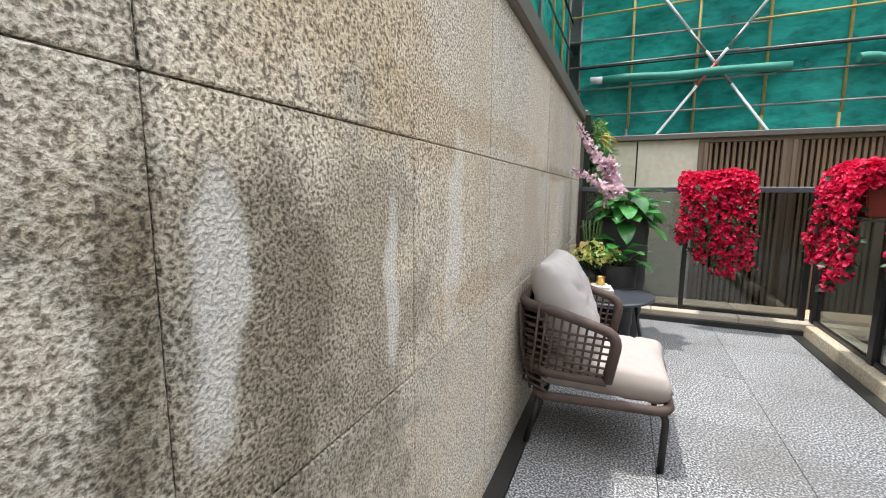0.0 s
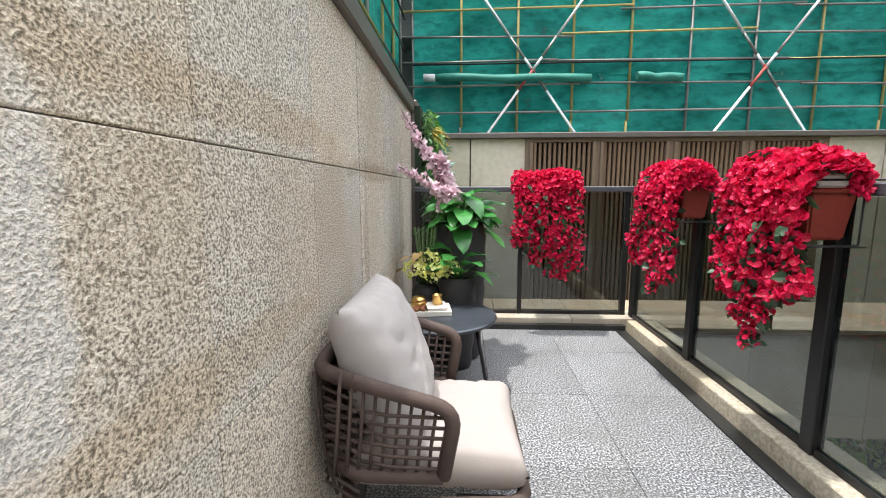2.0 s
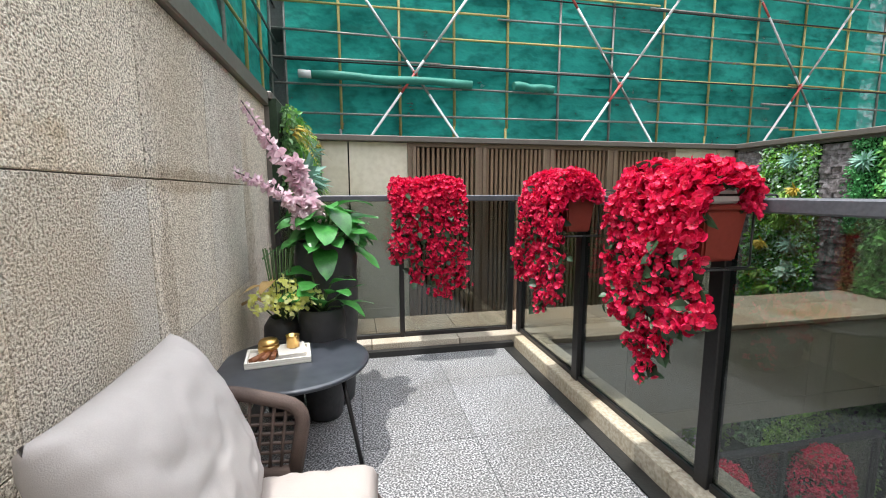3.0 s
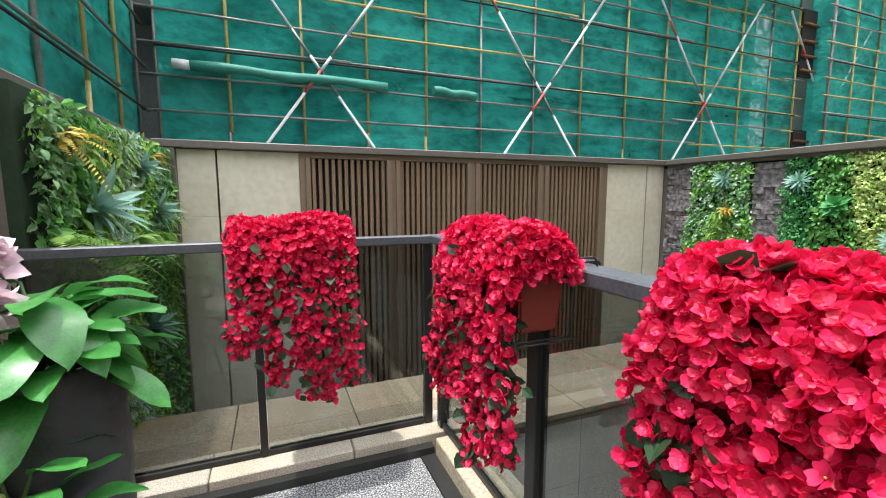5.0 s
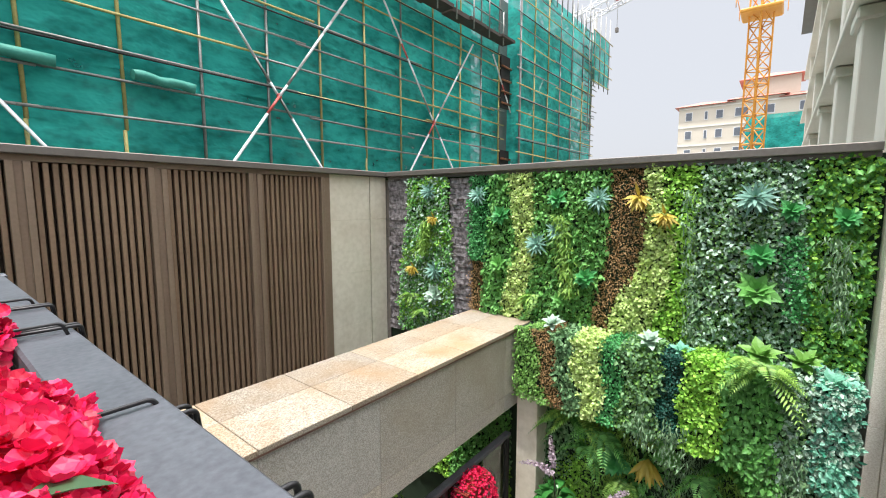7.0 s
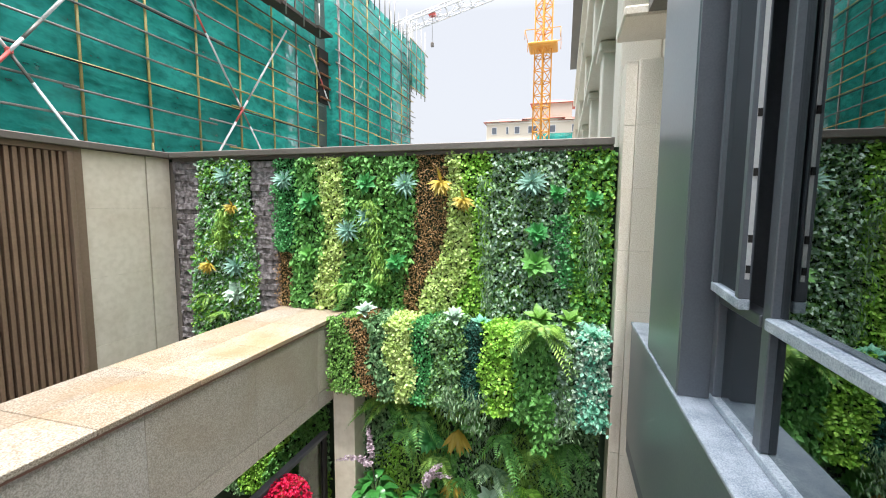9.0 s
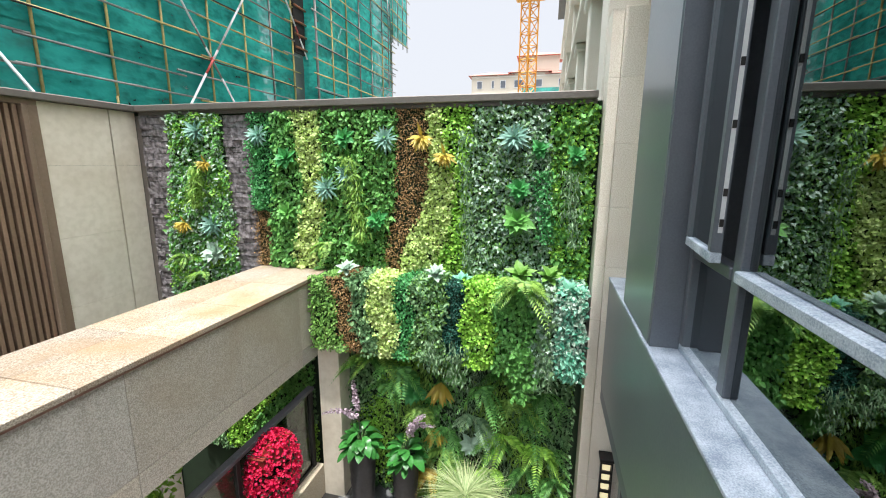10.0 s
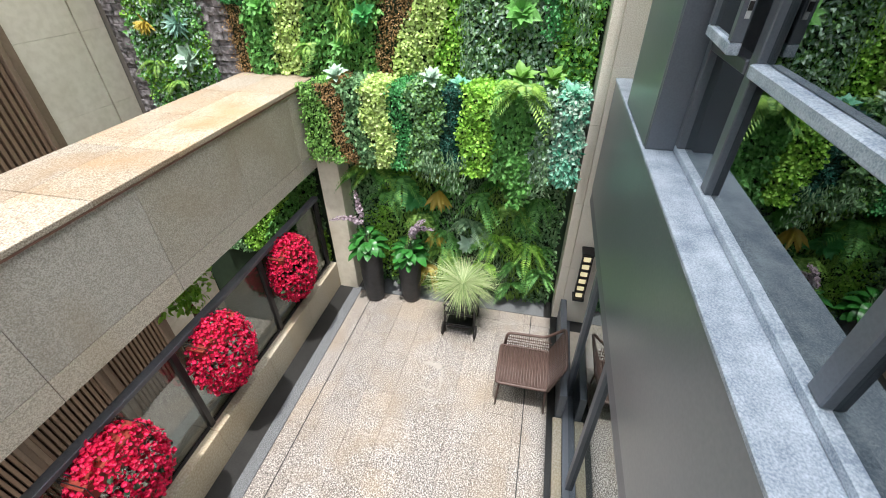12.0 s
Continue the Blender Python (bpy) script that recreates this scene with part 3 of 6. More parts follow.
for nm, xa, xb in (("limestone_left", 0.1, 0.455), ("limestone_left_inner", 0.475, 1.3), ("limestone_right", 5.75, 6.555), ("limestone_right_outer", 6.575, 6.93)):
    pier = thing("wall_pier", (0, 0, 0), "cream limestone wall panels with a dark shadow joint", "wall panel", kind="structure")
    z = PIT
    while z < 1.95:
        z1 = min(z + 0.86, 2.026)
        part("panel", boxm(xa, xb, Y_SLAT, Y_SLAT + 0.158, z + 0.001, z1 - 0.001, bevel=0.002), M_LIME, pier)
        z += 0.86
slat_mesh = finish(boxm(-0.021, 0.021, -0.03, 0.03, PIT, 1.968, bevel=0.004), "slat", M_SLAT)
screen_group = "slatted screens of the end wall"
for xa, xb in ((1.42, 2.31), (2.48, 3.39), (3.57, 4.49), (4.66, 5.58)):
    scr = thing("slat_screen", (0, 0, 0), "bronze brown vertical slat screen in a flat frame", "screen", screen_group)
    # much darker than the slats, so the gaps look shaded
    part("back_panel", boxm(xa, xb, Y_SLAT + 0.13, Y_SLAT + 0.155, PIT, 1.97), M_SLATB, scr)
    part("jamb", boxm(xa - 0.055, xa, Y_SLAT - 0.05, Y_SLAT + 0.15, PIT, 1.97, bevel=0.004), M_SLATF, scr)
    part("jamb", boxm(xb, xb + 0.055, Y_SLAT - 0.05, Y_SLAT + 0.15, PIT, 1.97, bevel=0.004), M_SLATF, scr)
    n = int((xb - xa) / 0.07)
    for i in range(n):
        s = new("slat", slat_mesh)
        s.location = (xa + (i + 0.5) * (xb - xa) / n, Y_SLAT + 0.03, 0)
        s.parent = scr
for xa, xb in ((1.302, 1.365), (2.365, 2.425), (3.445, 3.515), (4.545, 4.605), (5.635, 5.748)):
    structure("slat_post", boxm(xa, xb, Y_SLAT - 0.02, Y_SLAT + 0.158, PIT, 1.97), M_SLATF, "flat bronze brown post between slat screens", "trim")

# ---------------------------------------------------------------- setting: green walls' backing, slate
wall_e = structure("wall_east", boxm(6.96, 7.2, 1.2, Y_SLAT + 0.155, PIT, 2.02), M_MAT, "tall end wall that carries the planting", "wall")
structure("coping_east", boxm(6.84, 7.24, 1.66, Y_SLAT - 0.093, 2.03, 2.11, bevel=0.008), M_COPING, "grey-brown metal coping above the planted wall", "coping")
structure("coping_east_lip", boxm(6.9, 6.955, 1.66, Y_SLAT - 0.093, 1.985, 2.028), M_COPING, "thin metal lip under the coping", "trim")
structure("corner_trim", boxm(6.932, 6.958, 7.6, Y_SLAT - 0.003, LOW, 1.98), M_COPING, "dark metal trim in the wall corner", "trim")
wall_w2 = structure("wall_west_planted", boxm(-0.45, -0.03, 4.975, Y_SLAT + 0.155, PIT, 2.02), M_MAT, "wall that carries the planting beyond the terrace", "wall")
structure("coping_west_planted", boxm(-0.42, -0.06, 4.975, Y_SLAT - 0.093, 1.99, 2.075, bevel=0.008), M_COPING, "grey-brown metal coping above the planted wall", "coping")
structure("corner_trim_west", boxm(-0.028, 0.098, Y_SLAT - 0.08, Y_SLAT + 0.1, LOW, 2.026), M_COPING, "dark metal post in the wall corner", "trim")

rng = np.random.default_rng(7)


def slate_panel(ya, yb, za, zb, x, facing, label):
    """Split slate cladding: uneven thin strips laid in courses."""
    cl = thing("slate_cladding", (0, 0, 0), label, "cladding", kind="structure")
    z = za
    while z < zb - 0.02:
        h = float(rng.uniform(0.05, 0.1))
        y = ya
        while y < yb - 0.02:
            w = float(min(rng.uniform(0.12, 0.3), yb - y))
            d = float(rng.uniform(0.01, 0.045))
            h1 = min(h, zb - z)
            bm = boxm(min(x, x + facing * d), max(x, x + facing * d), y + 0.002, y + w - 0.002, z + 0.002, z + h1 - 0.002)
            for v in bm.verts:
                v.co += Vector((rng.uniform(-0.008, 0.008), rng.uniform(-0.006, 0.006), rng.uniform(-0.006, 0.006)))
            part("slate_strip", bm, M_SLATE, cl)
            y += w
        z += h


slate_panel(7.16, 7.6, -0.6, 1.98, 6.955, -1, "dark grey split slate cladding beside the planting")
slate_panel(5.86, 6.28, -0.3, 1.98, 6.955, -1, "dark grey split slate strip between planted strips")
slate_panel(5.84, 6.0, 0.3, 1.98, -0.025, 1, "dark slate strip between planted strips")

# ---------------------------------------------------------------- setting: beam
beam = thing("beam", (0, 0, 0), "stone-clad beam with yellow cap stones crossing the court", "beam", kind="structure")
part("core", boxm(-0.08, 6.9, 4.93, 5.8, -1.07, -0.05), M_DARKSTONE, beam)
xs = [-0.08, 0.95, 1.98, 3.05, 4.15, 5.25, 6.3, 6.9]
for a, b in zip(xs, xs[1:]):
    part("face_panel", boxm(a + 0.002, b - 0.002, 4.9, 4.928, -0.868, -0.052, bevel=0.003), M_BEAM, beam)
    part("face_panel", boxm(a + 0.002, b - 0.002, 4.9, 4.928, -1.08, -0.872, bevel=0.003), M_BEAM, beam)
    part("face_panel", boxm(a + 0.001, b - 0.001, 5.802, 5.83, -1.08, -0.052, bevel=0.003), M_BEAM, beam)
    part("soffit_panel", boxm(a + 0.001, b - 0.001, 4.93, 5.8, -1.1, -1.072), M_BEAM, beam)
part("drip_strip", boxm(-0.08, 6.52, 4.868, 4.898, -0.066, -0.05), mat("rusty_red_joint", (0.16, 0.08, 0.06), (0.26, 0.14, 0.1), 0.7), beam, "rusty red-brown strip under the cap edge")
xc = -0.08
while xc < 6.85:
    xe = min(xc + 0.78, 6.94)
    part("cap_stone", boxm(xc + 0.003, xe - 0.003, 4.86, 5.415, -0.048, -0.005, bevel=0.004), M_CAP, beam)
    part("cap_stone", boxm(xc + 0.003, xe - 0.003, 5.42, 5.86, -0.048, -0.006, bevel=0.004), M_CAP, beam)
    xc += 0.78
structure("beam_pier", boxm(6.62, 6.93, 4.6, 4.895, LOW, -0.862, bevel=0.006), M_LIME, "cream stone pier that carries the beam", "column")

# ---------------------------------------------------------------- setting: lower court
structure("court_slab", boxm(1.5, 6.96, 1.0, 5.22, PIT, LOW - 0.02), M_DARKSTONE, "dark bed under the court paving", "floor")
structure("court_drain", boxm(2.2, 6.66, 4.68, 4.9, LOW - 0.02, LOW + 0.004), M_DARKSTONE, "black drain along the low kerb", "drain")
structure("court_border", boxm(2.2, 6.66, 4.535, 4.678, LOW - 0.02, LOW + 0.006), M_BORDER, "dark grey granite border strip of the court", "paving")
# the ledge's shadow on the floor, laid as a darker strip
structure("court_border_end", boxm(6.6, 6.95, 1.72, 4.532, LOW - 0.02, LOW + 0.005), M_BORDER, "dark grey floor strip standing in for shade at the planted wall", "paving")
kerb_l = thing("kerb_court", (0, 0, 0), "pale sandstone upstand under the court railing", "kerb", kind="structure")
for k in range(5):
    part("kerb_stone", boxm(1.9 + 0.95 * k, 2.848 + 0.95 * k, 4.9, 5.22, LOW, -2.68, bevel=0.006), M_KERB, kerb_l)
structure("back_court_floor", boxm(-0.03, 6.95, 5.23, Y_SLAT, PIT - 0.02, PIT + 0.004), M_COURT, "granite floor behind the court railing", "floor")

# ---------------------------------------------------------------- setting: house facade
structure("spandrel", boxm(1.95, 6.585, 1.3, 1.445, -1.0, 0.19, bevel=0.004), M_CLAD, "blue-grey metal spandrel below the window", "cladding")
structure("window_sill", boxm(1.95, 6.585, 1.15, 1.453, 0.193, 0.222, bevel=0.005), M_SILL, "dusty grey metal window sill", "sill")
structure("clad_column", boxm(4.85, 5.76, 0.7, 1.443, 0.225, 3.6, bevel=0.006), M_CLAD, "blue-grey metal-clad column beside the window", "column")
structure("clad_return", boxm(4.825, 4.848, 1.18, 1.437, 0.225, 3.6), M_FRAME, "dark grey metal reveal beside the window", "cladding")
structure("recess_wall", boxm(5.763, 6.56, 0.9, 1.05, 0.225, 3.6), M_PIL, "stone wall in the facade recess", "wall")
# room surfaces are near-black so the unlit interior is in their colour
structure("house_floor", boxm(1.95, 4.85, -3.2, 1.29, -0.2, 0.0), M_BLACK, "floor inside the window, blackened as an unlit room", "floor")
structure("house_back", boxm(1.95, 6.56, -3.4, -3.21, LOW, 3.6), M_BLACK, "room wall inside the house, blackened as unlit", "wall")
structure("house_side", boxm(6.4, 6.56, -3.2, 0.88, LOW, 3.6), M_BLACK, "side wall inside the house, blackened as unlit", "wall")
structure("house_ceiling", boxm(1.95, 6.56, -3.2, 1.45, 3.2, 3.5), M_COPING, "dark soffit above the window", "ceiling")

pil = thing("pilaster", (0, 0, 0), "beige granite pilaster at the end of the facade", "pilaster", kind="structure")
z = LOW
for h in (0.95, 0.95, 0.95, 0.6, 0.62, 0.62, 0.62, 0.62):
    part("stone_block", boxm(6.6, 6.955, 1.1, 1.497, z + 0.001, z + h - 0.001, bevel=0.003), M_PIL, pil)
    part("stone_strip", boxm(6.635, 6.958, 1.5, 1.605, z + 0.001, z + h - 0.001, bevel=0.003), M_PIL, pil)
    z += h
structure("cornice", boxm(6.54, 7.24, 0.9, 1.66, 3.18, 3.28, bevel=0.02), M_PIL, "beige stone cornice over the pilaster", "cornice")

# far run of the facade
far = thing("house_wing", (0, 0, 0), "beige stone facade with tall pilasters and cornices", "house")
part("wall", boxm(7.25, 42, 0.2, 1.0, LOW, 13.5), M_PIL, far)
for k, x in enumerate((8.2, 11.2, 15.0, 20.0, 27.0, 36.0)):
    part("pilaster", boxm(x, x + 0.7, 1.003, 1.5, LOW, 11.5, bevel=0.02), M_PIL, far)
    part("capital", boxm(x - 0.1, x + 0.8, 1.003, 1.58, 4.4, 4.6, bevel=0.03), M_PIL, far)
for z in (4.62, 7.2, 10.2):
    part("string_course", boxm(7.25, 42, 1.003, 1.64, z, z + 0.16, bevel=0.02), M_PIL, far)
    part("string_course", boxm(7.25, 42, 1.003, 1.54, z + 0.162, z + 0.42, bevel=0.02), M_PIL, far)
for x in (9.2, 12.6, 16.4, 22.0, 30.0):
    for z in (2.3, 5.2, 7.8):
        w = part("window", boxm(x, x + 1.6, 1.003, 1.05, z, z + 1.8), M_FRAME, far)
        part("pane", boxm(x + 0.08, x + 1.52, 1.053, 1.06, z + 0.1, z + 1.7), M_WGLASS, w)
        part("sill", boxm(x - 0.1, x + 1.7, 1.003, 1.14, z - 0.14, z - 0.004, bevel=0.01), M_PIL, w)
part("eave", boxm(20, 42.5, -0.5, 2.0, 13.5, 13.8), M_COPING, far, "dark grey projecting eave")

# ---------------------------------------------------------------- window of the house
win = thing("window_1", (0, 0, 0), "dark grey aluminium window with a casement ajar", "window", kind="structure")
YW = 1.2
part("bottom_frame", boxm(1.95, 4.823, YW, YW + 0.07, 0.224, 0.265, bevel=0.004), M_SILL, win, "dusty grey bottom frame")
part("jamb", boxm(4.76, 4.823, YW, YW + 0.07, 0.267, 3.2, bevel=0.004), M_FRAME, win)
part("mullion", boxm(4.16, 4.24, YW + 0.0, YW + 0.06, 0.267, 3.2, bevel=0.005), M_FRAME, win)
part("mullion", boxm(2.92, 3.0, YW + 0.0, YW + 0.06, 0.267, 3.2, bevel=0.005), M_FRAME, win)
part("transom", boxm(3.002, 4.158, YW + 0.0, YW + 0.085, 0.84, 0.895, bevel=0.006), M_SILL, win, "dusty grey transom")
part("transom", boxm(4.242, 4.758, YW - 0.01, YW + 0.07, 0.83, 0.89, bevel=0.006), M_FRAME, win)
for xa, xb, za, zb in ((3.0, 4.16, 0.265, 0.83), (3.0, 4.16, 0.9, 3.2), (4.24, 4.76, 0.265, 0.83), (1.95, 2.92, 0.265, 3.2)):
    panes("pane", boxm(xa, xb, YW + 0.015, YW + 0.025, za, zb), M_WGLASS, win)
sash = new("sash")
sash.parent = win
sash.matrix_basis = pose(4.755, YW + 0.07, 0, 0, 0, -4.5)
part("bottom_rail", boxm(-0.51, 0, 0, 0.05, 0.905, 0.955, bevel=0.004), M_SILL, sash)
part("top_rail", boxm(-0.51, 0, 0, 0.05, 3.1, 3.15, bevel=0.004), M_FRAME, sash)
part("hinge_stile", boxm(-0.05, 0, 0, 0.05, 0.957, 3.098, bevel=0.004), M_FRAME, sash)
part("lock_stile", boxm(-0.51, -0.46, 0, 0.05, 0.957, 3.098, bevel=0.004), M_FRAME, sash)
part("lock_strip", boxm(-0.516, -0.511, 0.012, 0.03, 1.05, 3.0), M_WHITE, sash, "white metal lock strip with black pins")
for zz in (1.08, 1.22, 1.52, 1.78, 2.3, 2.6):
    part("lock_pin", boxm(-0.524, -0.516, 0.014, 0.03, zz, zz + 0.035), M_BLACK, sash)
panes("pane", boxm(-0.46, -0.05, 0.02, 0.028, 0.955, 3.1), M_WGLASS, sash)

# ground floor doors
doors = thing("door_1", (0, 0, 0), "dark framed sliding glass doors to the court", "door", kind="structure")
part("head", boxm(1.95, 6.58, 1.31, 1.44, -1.15, -1.002), M_FRAME, doors)
part("threshold", boxm(1.95, 6.58, 1.352, 1.45, LOW, LOW + 0.03), M_FRAME, doors)
for x in (2.0, 3.1, 4.2, 5.3):
    part("stile", boxm(x, x + 0.08, 1.34, 1.42, LOW + 0.032, -1.152, bevel=0.004), M_FRAME, doors)
for xa, xb in ((2.08, 3.1), (3.18, 4.2), (4.28, 5.3)):
    panes("pane", boxm(xa, xb, 1.375, 1.385, LOW + 0.032, -1.152), M_WGLASS, doors)
structure("facade_plinth", boxm(5.0, 6.58, 1.452, 1.53, LOW, LOW + 0.42, bevel=0.006), M_FRAME, "low blue-grey metal plinth at the facade foot", "plinth")
structure("door_step", boxm(2.2, 4.99, 1.455, 1.555, LOW - 0.02, LOW + 0.03, bevel=0.005), M_KERB, "pale stone step along the glass doors", "step")
structure("facade_drain", boxm(2.2, 6.6, 1.56, 1.62, LOW - 0.02, LOW + 0.006), M_DARKSTONE, "black drain slot along the facade", "drain")
structure("door_inside_floor", boxm(1.95, 6.4, -3.2, 1.35, LOW - 0.02, LOW), M_LIME, "pale floor inside the glass doors", "floor")

# wall lantern
lan = thing("wall_lantern", (6.6, 1.33, -2.2), "black wall lantern with a row of small lit panes", "lamp", turn=90)
part("back_plate", boxm(-0.05, 0.05, 0.0, 0.03, -0.4, 0.4, bevel=0.005), M_POST, lan)
part("cap", boxm(-0.075, 0.075, 0.0, 0.16, 0.36, 0.4, bevel=0.008), M_POST, lan)
part("foot", boxm(-0.075, 0.075, 0.0, 0.16, -0.4, -0.36, bevel=0.008), M_POST, lan)
for sx in (-0.065, 0.055):
    part("side_bar", boxm(sx, sx + 0.012, 0.12, 0.15, -0.36, 0.36), M_POST, lan)
M_LAMP = mat("warm_frosted_lamp_pane", (0.8, 0.72, 0.45), (0.85, 0.78, 0.5), 0.4)
M_LAMP.node_tree.nodes["Principled BSDF"].inputs["Emission Color"].default_value = (1, 0.85, 0.5, 1)
M_LAMP.node_tree.nodes["Principled BSDF"].inputs["Emission Strength"].default_value = 0.4
for k in range(6):
    part("pane", boxm(-0.042, 0.042, 0.03, 0.135, -0.34 + 0.118 * k, -0.34 + 0.118 * k + 0.078, bevel=0.006), M_LAMP, lan)
    part("cross_bar", boxm(-0.054, 0.054, 0.03, 0.142, -0.34 + 0.118 * k + 0.08, -0.34 + 0.118 * k + 0.115), M_POST, lan)
for sx in (-0.052, 0.044):
    part("side_plate", boxm(sx, sx + 0.008, 0.031, 0.119, -0.358, 0.358), M_POST, lan)

# ---------------------------------------------------------------- railings


def railing(name, label, run, posts, glass, top_z, rail_half, post_half, axis, across, foot):
    """A glass railing along axis 'x' or 'y' at the place across."""
    r = thing(name, (0, 0, 0), label, "railing", kind="structure")

    def b(a0, a1, c0, c1, z0, z1, bev=0.004):
        return boxm(a0, a1, c0, c1, z0, z1, bevel=bev) if axis == "x" else boxm(c0, c1, a0, a1, z0, z1, bevel=bev)
    part("handrail", b(run[0], run[1], across - rail_half, across + rail_half, top_z - 0.05, top_z, 0.006), M_RAIL, r)
    for p, w in posts:
        part("post", b(p - w, p + w, across - post_half, across + post_half, foot, top_z - 0.052), M_POST, r)
    for g0, g1 in glass:
        part("bottom_clamp", b(g0, g1, across - 0.02, across + 0.02, foot, foot + 0.035, 0.003), M_POST, r)
        panes("pane", b(g0, g1, across - 0.006, across + 0.006, foot + 0.036, top_z - 0.052, 0.0), M_GLASS, r)
    return r


railing("railing_east", "black metal railing with smoked glass panes and flat handrail", (1.53, 4.885), ((1.57, 0.02), (2.82, 0.035), (3.86, 0.035), (4.85, 0.03)),
        ((1.6, 2.78), (2.86, 3.82), (3.9, 4.815)), 1.29, 0.058, 0.03, "y", 1.93, 0.1)
railing("railing_north", "black metal railing with smoked glass panes at the terrace end", (-0.088, 2.0), ((-0.06, 0.02), (0.9, 0.02), (1.86, 0.025)),
        ((-0.04, 0.878), (0.922, 1.833)), 1.29, 0.035, 0.025, "x", 4.94, 0.095)
railing("railing_court", "black metal railing with glass panes on the court kerb", (1.9, 6.62), ((2.5, 0.03), (3.85, 0.03), (5.2, 0.03), (6.57, 0.035)),
        ((1.9, 2.46), (2.54, 3.81), (3.89, 5.16), (5.24, 6.53)), -1.52, 0.045, 0.03, "x", 5.02, -2.68)

# ---------------------------------------------------------------- flowers in rail boxes


def flower_mesh(k, r):
    """A five-petalled bloom with a small yellow centre."""
    g = random.Random(k)
    bm = bmesh.new()
    n = 5 if k % 3 else 4
    for i in range(n):
        a = 2 * math.pi * (i + g.uniform(-0.1, 0.1)) / n
        cup, wid, ln = g.uniform(0.05, 0.75), g.uniform(0.42, 0.56), g.uniform(0.8, 1.12)
        d, s = Vector((math.cos(a), math.sin(a), 0)), Vector((-math.sin(a), math.cos(a), 0))
        rows = []
        for t, w in ((0.0, 0.08), (0.3, 0.62), (0.62, 0.98), (0.86, 0.9), (1.0, 0.5)):
            z = cup * t * t + g.uniform(-0.03, 0.03)
            rows.append([bm.verts.new((d * t * ln + s * w * wid * q + Vector((0, 0, z + (0.14 if q else 0.0) * t + g.uniform(-0.085, 0.085)))) * r) for q in (-1, 0, 1)])
        for p, q in zip(rows, rows[1:]):
            for j in (0, 1):
                bm.faces.new((p[j], p[j + 1], q[j + 1], q[j])).smooth = True
    c = bmesh.ops.create_icosphere(bm, subdivisions=1, radius=0.1 * r, matrix=Matrix.Translation((0, 0, 0.08 * r)))
    for f in {f for v in c["verts"] for f in v.link_faces}:
        f.material_index = 1
    me = bpy.data.meshes.new("bloom")
    bm.to_mesh(me)
    bm.free()
    me.materials.append(M_PETAL)
    me.materials.append(M_PISTIL)
    return me


BLOOMS = [flower_mesh(k, 0.0185) for k in range(8)]
PROFILE = [(-0.015, -0.02), (-0.01, 0.05), (0.03, 0.1), (0.09, 0.125), (0.15, 0.115), (0.195, 0.07), (0.23, -0.02), (0.235, -0.2), (0.23, -0.42), (0.215, -0.62), (0.205, -0.84)]


def profile(s):
    q = min(s, 0.9999) * (len(PROFILE) - 1)
    i = int(q)
    a, b = Vector(PROFILE[i]), Vector(PROFILE[i + 1])
    d = (b - a).normalized()
    return a.lerp(b, q - i), Vector((-d.y, d.x))


def small_bloom_template():
    me = BLOOMS[1]
    return np.array([v.co[:] for v in me.vertices]), [tuple(p.vertices) for p in me.polygons]


